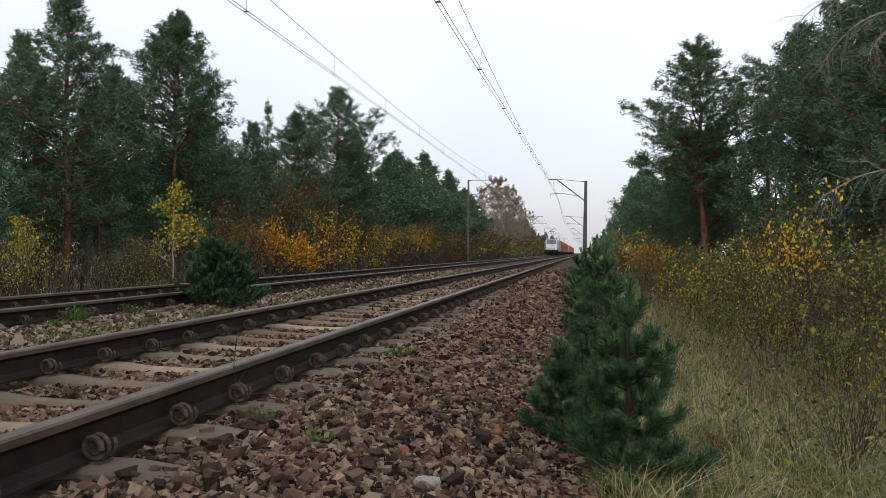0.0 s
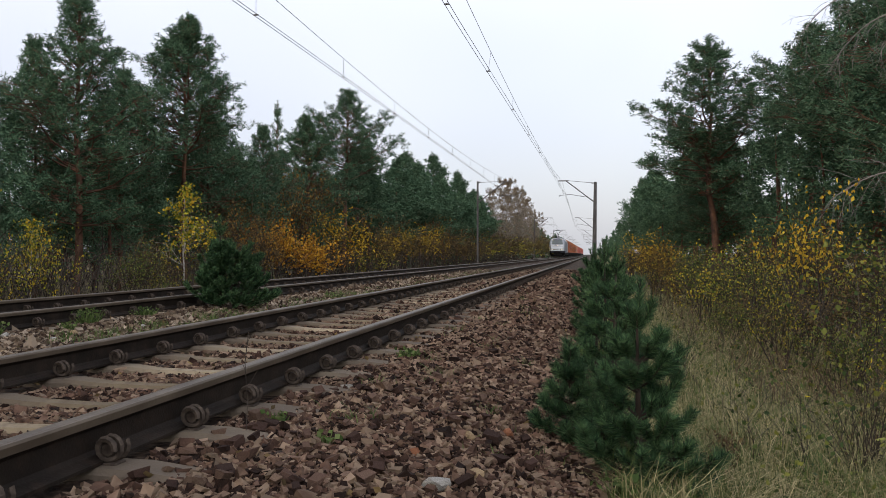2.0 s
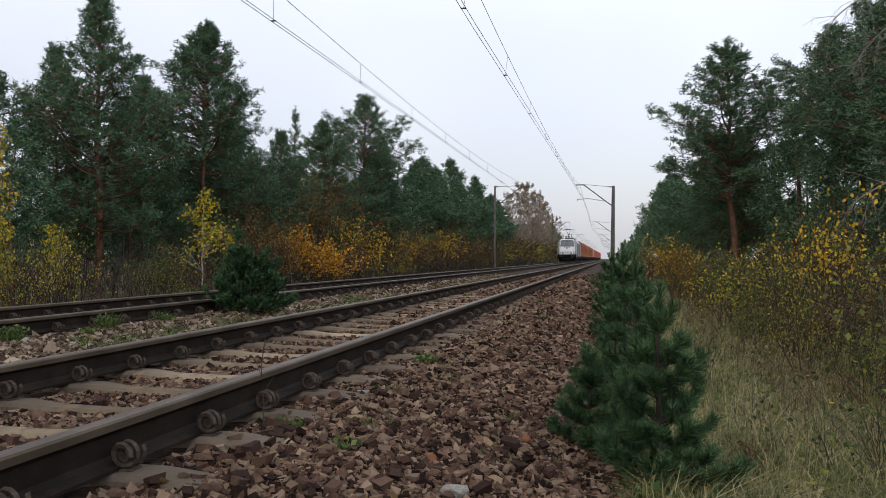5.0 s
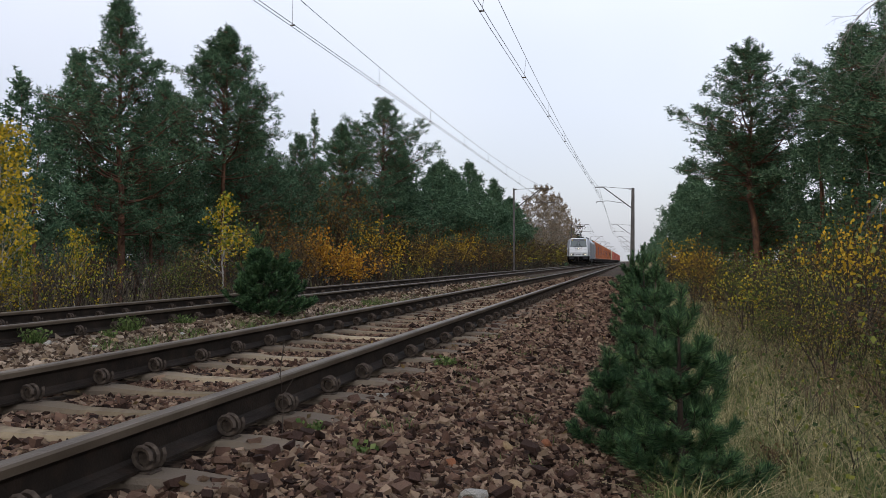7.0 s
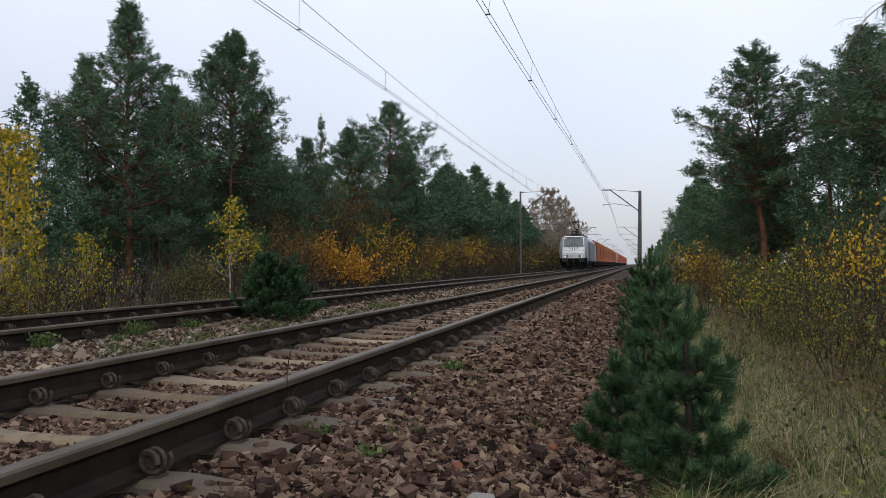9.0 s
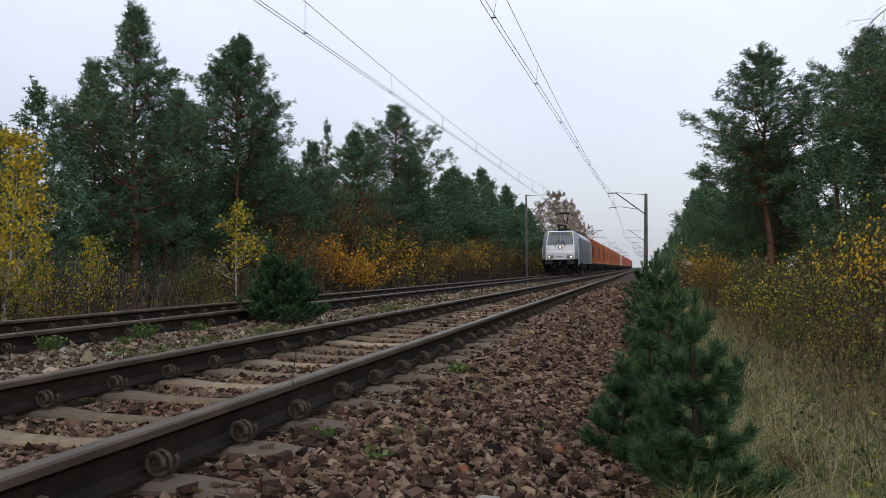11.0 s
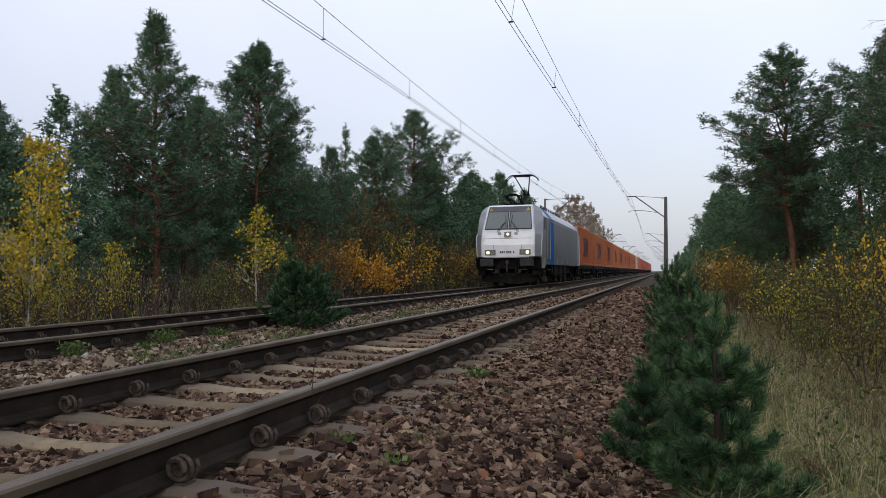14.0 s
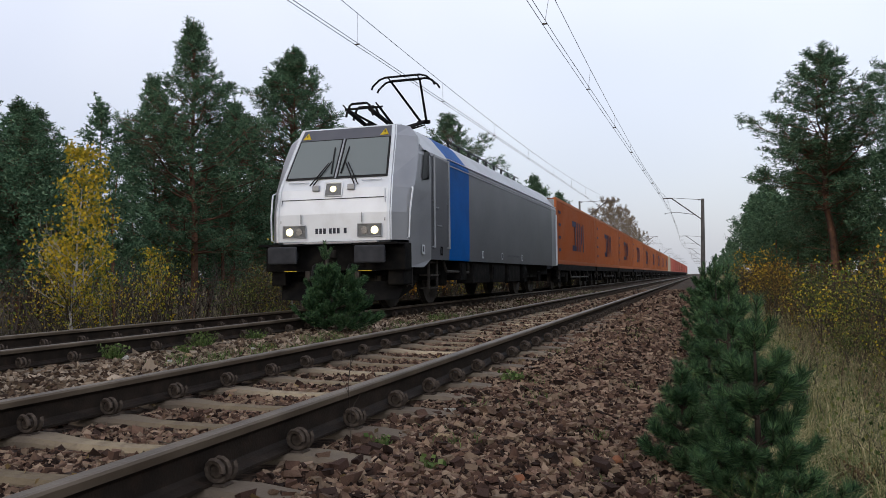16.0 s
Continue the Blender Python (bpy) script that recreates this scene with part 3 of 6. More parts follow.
def pantograph(loco, y, raised, s):
    """An arm with its collector head; s is the way along y in which the knee points."""
    f = 3.86 if raised else 3.72
    p = part("pantograph", rods([((-0.5, y - 0.6, f - 0.04), (0.5, y - 0.6, f - 0.04)), ((-0.5, y + 0.6, f), (0.5, y + 0.6, f)), ((-0.42, y - 0.65, f), (-0.42, y + 0.65, f)), ((0.42, y - 0.65, f), (0.42, y + 0.65, f))]
                                 + [((a, y + c, 3.55), (a, y + c, f)) for a in (-0.42, 0.42) for c in (-0.6, 0.6)], 0.026), M_BLACK, loco, "black roof pantograph")
    if raised:
        foot, knee, head = (0, y + 0.7 * s, 3.95), (0, y - 1.05 * s, 4.45), (0, y + 0.25 * s, 5.20)
    else:
        foot, knee, head = (0, y + 0.7 * s, 3.76), (0, y - 1.0 * s, 3.82), (0, y + 0.95 * s, 4.05)
    bm = bmesh.new()
    add_rod(bm, foot, knee, 0.055 if raised else 0.04, 0.04 if raised else 0.03, 10)
    add_rod(bm, (0, foot[1] - 0.15 * s, foot[2] - 0.02), (0, knee[1] - 0.05 * s, knee[2] - 0.06), 0.02, 0.02, 6)
    part("lower_arm", bm, M_BLACK, p)
    bm = bmesh.new()
    add_rod(bm, (-0.07, knee[1], knee[2]), (-0.36, head[1], head[2]), 0.032, 0.024, 8)
    add_rod(bm, (0.07, knee[1], knee[2]), (0.36, head[1], head[2]), 0.032, 0.024, 8)
    add_rod(bm, (-0.16, knee[1], knee[2]), (0.16, knee[1], knee[2]), 0.05, 0.05, 8)
    add_rod(bm, (-0.40, head[1], head[2]), (0.40, head[1], head[2]), 0.024, 0.024, 8)
    part("upper_arm", bm, M_BLACK, p)
    hw = 0.80 if raised else 0.30
    for q in (-0.18, 0.18):
        bm = tube([(-0.98 * hw, head[1] + q, head[2] - 0.20), (-0.93 * hw, head[1] + q, head[2] - 0.12), (-0.72 * hw, head[1] + q, head[2] + 0.02), (-0.55 * hw, head[1] + q, head[2] + 0.06), (0.55 * hw, head[1] + q, head[2] + 0.06),
                   (0.72 * hw, head[1] + q, head[2] + 0.02), (0.93 * hw, head[1] + q, head[2] - 0.12), (0.98 * hw, head[1] + q, head[2] - 0.20)], 0.024, 6)
        add_box(bm, -0.55 * hw, 0.55 * hw, head[1] + q - 0.03, head[1] + q + 0.03, head[2] + 0.05, head[2] + 0.08)
        add_rod(bm, (-0.36, head[1], head[2]), (-0.36, head[1] + q, head[2] + 0.05), 0.015, 0.015, 6)
        add_rod(bm, (0.36, head[1], head[2]), (0.36, head[1] + q, head[2] + 0.05), 0.015, 0.015, 6)
        part("collector_strip", bm, M_BLACK, p)
    if not raised:
        part("rest_frame", rods([((e * 0.24, y + 1.15 * s, 3.98), (e * 0.30, y - 0.9 * s, 3.70)) for e in (-1, 1)], 0.045), M_BLACK, p)


def build_loco():
    loco = thing("electric_locomotive", "silver-white electric locomotive with a blue side band and lit headlamps", "locomotive")
    # nose and its rear counterpart
    bm = bmesh.new()
    rows = [[bm.verts.new(v) for v in ((-w, y, z), (w, y, z))] for z, y, w, _, _ in NOSE]
    for a, b in zip(rows, rows[1:]):
        bm.faces.new((a[0], a[1], b[1], b[0]))
    lo = [bm.verts.new((s * 1.15, 0.42, 1.22)) for s in (-1, 1)]
    bm.faces.new((lo[0], lo[1], rows[0][1], rows[0][0]))
    part("front_panel", bm, M_WHITE, loco, "silver-white sloping front panel")
    for s in (-1, 1):
        bm = bmesh.new()
        edge = [bm.verts.new((s * w, y, z)) for z, y, w, _, _ in NOSE]
        corner = [bm.verts.new((s * cw, cy, z)) for z, _, _, cy, cw in NOSE]
        cab = [bm.verts.new((s * float(np.interp(z, [0.93, 1.3, 3.0, 3.06, 3.16, 3.5, 3.58], [1.45, 1.46, 1.46, 1.43, 1.36, 1.08, 0.98])), 1.75, z)) for z, *_ in NOSE]
        for i in range(len(NOSE) - 1):
            bm.faces.new((edge[i], corner[i], corner[i + 1], edge[i + 1]))
            bm.faces.new((corner[i], cab[i], cab[i + 1], corner[i + 1]))
        a = bm.verts.new((s * 1.40, 0.66, 0.77))
        b = bm.verts.new((s * 1.45, 1.30, 0.77))
        c = bm.verts.new((s * 1.45, 1.75, 0.93))
        bm.faces.new((corner[0], a, b, c, cab[0]))
        bmesh.ops.recalc_face_normals(bm, faces=bm.faces)
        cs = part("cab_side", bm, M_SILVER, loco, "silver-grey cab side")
        # white edge strip, cab window, door, hand rails
        bm = bmesh.new()
        for i in range(len(NOSE) - 1):
            z0, y0, w0, cy0, cw0 = NOSE[i]
            z1, y1, w1, cy1, cw1 = NOSE[i + 1]
            add_poly(bm, [(s * (w0 - 0.05), y0 - 0.012, z0), (s * (w0 + 0.03), y0 + 0.022, z0), (s * (w1 + 0.03), y1 + 0.022, z1), (s * (w1 - 0.05), y1 - 0.012, z1)])
        part("corner_trim", bm, M_WHITE, loco, "bright corner strip")
        bm = bmesh.new()
        pr = [(1.20, 2.52), (1.26, 2.44), (1.64, 2.50), (1.66, 2.58), (1.66, 3.00), (1.62, 3.04), (1.42, 3.06), (1.36, 3.0)]
        add_poly(bm, [(s * (1.466 if z < 2.9 else 1.462), y, z) for y, z in pr])
        bmesh.ops.solidify(bm, geom=bm.faces[:], thickness=0.02)
        part("side_window", bm, M_DARK_GLASS, loco, "dark cab side window")
        part("cab_door", side_strip(1.86, 2.70, s, 0.006, z0=1.14, z1=3.02), M_GREY, loco, "dark grey cab door")
        for y in (1.80, 2.76):
            bm = rods([((s * 1.52, y, 1.16), (s * 1.52, y, 3.0))], 0.022)
            for z in (1.18, 2.1, 2.98):
                add_rod(bm, (s * 1.45, y, z), (s * 1.52, y, z), 0.014, 0.014, 6)
            part("handrail", bm, M_SILVER, loco, "vertical silver handrail")
        part("door_handle", rods([((s * 1.47, 2.1, 1.62), (s * 1.47, 2.4, 1.62)), ((s * 1.47, 1.95, 1.98), (s * 1.47, 2.2, 1.98))], 0.015, 6), M_SILVER, loco)
        part("corner_handrail", tube([(s * 1.36, 0.62, 1.30), (s * 1.42, 0.58, 1.32), (s * 1.44, 0.60, 1.8), (s * 1.46, 0.70, 2.22), (s * 1.42, 0.78, 2.26)], 0.018), M_WHITE, loco, "bent white handrail")
        part("wall", side_strip(1.75, 2.95, s), M_GREY, loco, "dark grey side wall")
        part("blue_band", side_strip(2.95, 4.50, s), M_BLUE, loco, "vertical blue band")
        part("wall", side_strip(4.50, BODY_END - 0.9, s), M_GREY, loco, "dark grey side wall")
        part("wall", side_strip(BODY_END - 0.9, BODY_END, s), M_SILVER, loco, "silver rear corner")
        # roof cant, lower boxes, small plates
        for y0, y1, m in ((1.42, 2.95, M_ROOF), (2.95, 4.50, M_BLUE), (4.50, BODY_END, M_ROOF)):
            cant = [(x * s, z) for z, x in ROOF] + [(0.0, 3.55), (0.95 * s, 3.5), (1.3 * s, 3.06)]
            part("roof_panel", prism(cant, y0, y1), m, loco, "sloping roof edge panel")
        part("gutter", box(s * 1.445 - 0.012, s * 1.445 + 0.03, 2.9, BODY_END, 2.93, 2.95), M_SILVER, loco, "pale gutter strip")
        part("gutter", box(s * 1.43 - 0.012, s * 1.43 + 0.025, 2.9, BODY_END, 3.07, 3.085), M_WHITE, loco, "pale gutter strip")
        for y in (1.2, 2.32, 5.6, 7.6, 10.1):
            part("rating_plate", box(s * 1.462 - 0.004, s * 1.462 + 0.004, y, y + 0.14, 1.02, 1.20), M_WHITE if y != 2.32 else M_BLACK, loco, "small data plate")
            part("marking_bar", box(s * 1.467 - 0.003, s * 1.467 + 0.003, y + 0.03, y + 0.08, 1.06, 1.17), M_INK, loco)
        for k in range(8):
            part("marking_bar", box(s * 1.463 - 0.003, s * 1.463 + 0.003, 8.3 + 0.2 * k, 8.43 + 0.2 * k, 1.11, 1.16), M_BAND, loco)
        bm = bmesh.new()
        for z in (0.36, 0.62, 0.88):
            add_box(bm, s * 1.22 - 0.12, s * 1.22 + 0.12, 2.02, 2.55, z - 0.015, z + 0.015)
        for y in (2.02, 2.55):
            add_box(bm, s * 1.30 - 0.02, s * 1.30 + 0.02, y - 0.02, y + 0.02, 0.34, 1.0)
        part("cab_steps", bm, M_STEEL, loco, "steel steps below the cab door")
        for y0, y1, z0 in ((4.0, 4.5, 0.5), (5.0, 6.6, 0.42), (6.9, 8.3, 0.42), (8.6, 10.2, 0.42), (10.6, 11.2, 0.52)):
            bx = part("equipment_box", box(s * 1.18 - 0.2, s * 1.18 + 0.2, y0, y1, z0, 0.92, 0.02), M_BLACK, loco, "black underfloor equipment box")
            part("hatch", box(s * 1.385 - 0.006, s * 1.385 + 0.006, y0 + 0.08, y1 - 0.08, z0 + 0.1, 0.86), M_BLACK, bx)
        part("pipe", tube([(s * 1.3, 3.0, 0.9), (s * 1.33, 3.1, 0.7), (s * 1.33, 4.8, 0.68), (s * 1.3, 4.9, 0.9)], 0.03), M_STEEL, loco)
        part("rear_handrail", rods([((s * 1.49, BODY_END - 0.2, 0.95), (s * 1.49, BODY_END - 0.2, 2.8)), ((s * 1.49, BODY_END - 0.05, 0.95), (s * 1.49, BODY_END - 0.05, 2.8))], 0.02), M_WHITE, loco, "white rear handrail")
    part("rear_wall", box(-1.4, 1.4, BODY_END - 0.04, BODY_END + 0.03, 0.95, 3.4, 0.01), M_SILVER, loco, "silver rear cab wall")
    part("rear_window", box(-1.0, 1.0, BODY_END + 0.02, BODY_END + 0.04, 2.4, 3.2), M_GLASS, loco)
    bm = bmesh.new()
    add_poly(bm, [(-0.98, 1.08, 3.53), (0.98, 1.08, 3.53), (0.98, 1.45, 3.60), (-0.98, 1.45, 3.60)])
    part("roof_lip", bm, M_WHITE, loco)
    # windscreen
    wid = lambda z: nose_at(z)[1] - 0.07
    part("header_band", face_patch(lambda z: -wid(z), wid, 3.27, 3.50), M_BAND, loco, "charcoal band above the windscreen")
    part("windscreen_seal", face_patch(lambda z: -wid(z), wid, 2.46, 3.28, 0.006, 0.02), M_RUBBER, loco, "black windscreen seal")
    part("centre_rail", face_patch(-0.016, 0.016, 2.46, 3.28, 0.02, 0.02), M_SILVER, loco, "thin silver rail between the panes")
    for s in (-1, 1):
        a2 = (lambda z: -wid(z) + 0.03) if s < 0 else (lambda z: 0.05)
        b2 = (lambda z: -0.05) if s < 0 else (lambda z: wid(z) - 0.03)
        part("windscreen", face_patch(a2, b2, 2.50, 3.26, 0.012, 0.02), M_GLASS, loco, "grey-green windscreen pane with sky reflection in its colour")
        # wipers
        bm = bmesh.new()
        p0 = (s * 0.42, nose_at(2.33)[0] - 0.05, 2.33)
        p1 = (s * 0.14, nose_at(2.80)[0] - 0.07, 2.80)
        add_rod(bm, p0, p1, 0.014, 0.010, 6)
        add_rod(bm, (p0[0] + 0.07 * s, p0[1], p0[2]), (p1[0] + 0.06 * s, p1[1], p1[2] - 0.02), 0.012, 0.009, 6)
        add_rod(bm, (s * 0.10, nose_at(2.56)[0] - 0.05, 2.56), (s * 0.15, nose_at(3.10)[0] - 0.05, 3.10), 0.016, 0.012, 6)
        part("wiper", bm, M_RUBBER, loco, "black windscreen wiper")
        bm = bmesh.new()
        y, z = nose_at(3.38)[0] - 0.03, 3.31
        x = s * 0.82
        top = nose_at(3.45)[0] - 0.034
        low = nose_at(3.31)[0] - 0.034
        add_poly(bm, [(x - 0.09, low, 3.31), (x + 0.09, low, 3.31), (x, top, 3.45)])
        bmesh.ops.solidify(bm, geom=bm.faces[:], thickness=0.006)
        tri = part("warning_triangle", bm, M_YELLOW, loco, "yellow warning triangle")
        part("symbol", box(x - 0.008, x + 0.008, (low + top) / 2 - 0.012, (low + top) / 2 - 0.004, 3.335, 3.40), M_INK, tri)
        # headlamp with an inner and an outer lens
        x0, x1 = (0.53, 1.0) if s > 0 else (-1.0, -0.53)
        h = part("headlamp", face_patch(x0, x1, 1.34, 1.57, 0.004, 0.02), M_HOUSING, loco, "grey lamp housing with a lit outer lens")
        part("lamp_rim", rods([((x0, 0.27, 1.34), (x1, 0.27, 1.34)), ((x0, 0.27, 1.57), (x1, 0.27, 1.57)), ((x0, 0.27, 1.34), (x0, 0.27, 1.57)), ((x1, 0.27, 1.34), (x1, 0.27, 1.57))], 0.009, 6), M_SILVER, h)
        for cx, m, r in ((s * 0.865, M_LAMP, 0.078), (s * 0.665, M_LAMP_OFF, 0.075)):
            bm = bmesh.new()
            add_rod(bm, (cx, 0.285, 1.455), (cx, 0.262, 1.455), r, r * 0.9, 20)
            part("lens", bm, m, h, "lit round headlamp lens" if m is M_LAMP else "unlit reflector")
        for z in (2.34,):
            part("grab_bar", rods([((s * 0.55, nose_at(2.40)[0] - 0.04, 2.40), (s * 0.95, nose_at(2.40)[0] - 0.04, 2.40))], 0.012, 6), M_WHITE, loco)
        part("lamp_hook", rods([((s * 0.62, 0.26, 1.6), (s * 0.62, 0.26, 1.78))], 0.012, 6), M_SILVER, loco)
        part("socket", box(s * 0.36 - 0.07, s * 0.36 + 0.07, nose_at(2.28)[0] - 0.06, nose_at(2.28)[0], 2.22, 2.33, 0.015), M_SILVER, loco, "small silver socket")
        part("lower_grab", rods([((s * 1.08, 0.25, 1.95), (s * 1.08, 0.27, 2.2))], 0.014, 6), M_WHITE, loco)
    part("window_notice", face_patch(0.60, 0.92, 2.54, 2.62, 0.016, 0.004), M_HOUSING, loco, "pale notice behind the windscreen")
    part("upper_lamp", face_patch(-0.16, 0.16, 2.13, 2.36, 0.006, 0.03), M_HOUSING, loco, "square upper headlamp")
    part("upper_lamp_rim", rods([((-0.17, 0.36, 2.12), (0.17, 0.36, 2.12)), ((-0.17, 0.41, 2.37), (0.17, 0.41, 2.37)), ((-0.17, 0.36, 2.12), (-0.17, 0.41, 2.37)), ((0.17, 0.36, 2.12), (0.17, 0.41, 2.37))], 0.018, 6), M_WHITE, loco)
    bm = bmesh.new()
    add_rod(bm, (0, 0.39, 2.245), (0, 0.345, 2.245), 0.06, 0.055, 20)
    part("upper_lens", bm, M_LAMP, loco, "lit round lens")
    part("front_seam", face_patch(lambda z: -1.06, lambda z: 1.06, 2.055, 2.07, 0.004, 0.004), M_BUFFER, loco)
    for x in (-1.06, 1.06):
        part("front_seam", face_patch(x - 0.006, x + 0.006, 1.62, 2.06, 0.004, 0.004), M_BUFFER, loco)
    for k, x in enumerate((-0.31, -0.23, -0.15, -0.03, 0.05, 0.13, 0.27)):
        part("number_bar", face_patch(x - 0.027, x + 0.027, 1.41, 1.51, 0.004, 0.004), M_INK, loco)
    part("ledge", box(-0.95, 0.95, 0.18, 0.42, 1.215, 1.255, 0.008), M_SILVER, loco, "narrow front ledge")
    # buffer beam, buffers, plough, hoses
    part("buffer_beam", box(-1.42, 1.42, 0.36, 0.72, 0.72, 1.22, 0.02), M_BLACK, loco, "black buffer beam")
    for s in (-1, 1):
        part("platform", box(s * 0.95 - 0.45, s * 0.95 + 0.45, 0.05, 0.55, 1.18, 1.22, 0.006), M_BLACK, loco)
        bm = box(s * 0.875 - 0.30, s * 0.875 + 0.30, -0.02, 0.05, 0.85, 1.17, 0.035)
        add_rod(bm, (s * 0.875, 0.03, 1.02), (s * 0.875, 0.4, 1.02), 0.13, 0.16, 16)
        part("buffer", bm, M_BUFFER, loco, "dark rectangular buffer")
        part("step", box(s * 0.75 - 0.2, s * 0.75 + 0.2, 0.1, 0.3, 0.705, 0.72), M_BLACK, loco, "black step")
        part("step_edge", box(s * 0.75 - 0.13, s * 0.75 + 0.13, 0.094, 0.1, 0.709, 0.717), M_YELLOW, loco, "thin yellow step edge")
        part("brake_hose", tube([(s * 0.35, 0.4, 0.85), (s * 0.36, 0.25, 0.80), (s * 0.38, 0.2, 0.55), (s * 0.28, 0.22, 0.42), (s * 0.2, 0.3, 0.5)], 0.028), M_RUBBER, loco, "black brake hose")
        part("brake_cock", box(s * 0.5 - 0.05, s * 0.5 + 0.05, 0.28, 0.36, 0.55, 0.72, 0.01), M_STEEL, loco)
        part("front_box", box(s * 1.2 - 0.15, s * 1.2 + 0.15, 0.45, 0.95, 0.45, 0.78, 0.02), M_BLACK, loco)
        part("end_steps", rods([((s * 1.3, 0.75, 0.4), (s * 1.3, 0.75, 1.2)), ((s * 1.3, 1.05, 0.4), (s * 1.3, 1.05, 1.2)), ((s * 1.3, 0.75, 0.45), (s * 1.3, 1.05, 0.45)), ((s * 1.3, 0.75, 0.78), (s * 1.3, 1.05, 0.78))], 0.018, 6), M_STEEL, loco)
        part("rear_buffer", rods([((s * 0.875, BODY_END, 1.02), (s * 0.875, LOCO_LEN, 1.02))], 0.16, 14), M_BUFFER, loco)
    bm = bmesh.new()
    for s in (-1, 1):
        add_poly(bm, [(0, 0.15, 0.14), (s * 1.2, 0.55, 0.18), (s * 1.28, 0.75, 0.50), (0, 0.35, 0.56)])
        add_poly(bm, [(s * 1.2, 0.55, 0.18), (s * 1.2, 1.35, 0.36), (s * 1.28, 1.4, 0.52), (s * 1.28, 0.75, 0.50)])
    bmesh.ops.remove_doubles(bm, verts=bm.verts, dist=0.001)
    bmesh.ops.recalc_face_normals(bm, faces=bm.faces)
    bmesh.ops.solidify(bm, geom=bm.faces[:], thickness=0.025)
    part("plough", bm, M_BLACK, loco, "dark steel track plough")
    bm = bmesh.new()
    add_box(bm, -0.06, 0.06, 0.05, 0.4, 0.95, 1.1, 0.02)
    add_rod(bm, (0, 0.08, 1.0), (0, 0.06, 0.6), 0.035, 0.035, 8)
    part("coupling_hook", bm, M_STEEL, loco, "screw coupling hook")
    part("underframe", box(-1.1, 1.1, 0.7, BODY_END, 0.62, 0.96, 0.01), M_BLACK, loco, "black underframe")
    for y in (2.45, BODY_END - 2.75):
        bogie(loco, y, 2.3, 0.56)
    # roof gear
    pantograph(loco, 4.55, True, -1)
    pantograph(loco, 2.75, False, -1)
    bm = bmesh.new()
    for y in (5.6, 7.0, 9.0, 11.0, 12.5):
        add_box(bm, -0.5, 0.5, y - 0.5, y + 0.5, 3.6, 3.78, 0.03)
    for y in np.arange(5.2, 13, 0.9):
        add_rod(bm, (0.75, y, 3.58), (0.75, y, 3.82), 0.05, 0.03, 8)
    add_rod(bm, (0.75, 5.0, 3.84), (0.75, 13.0, 3.84), 0.02, 0.02, 6)
    part("roof_equipment", bm, M_BUFFER, loco, "dark roof boxes and busbar on insulators")
    wheels = [wheelset(loco, y + q, 0.56) for y in (2.45, BODY_END - 2.75) for q in (-1.15, 1.15)]
    return loco, wheels


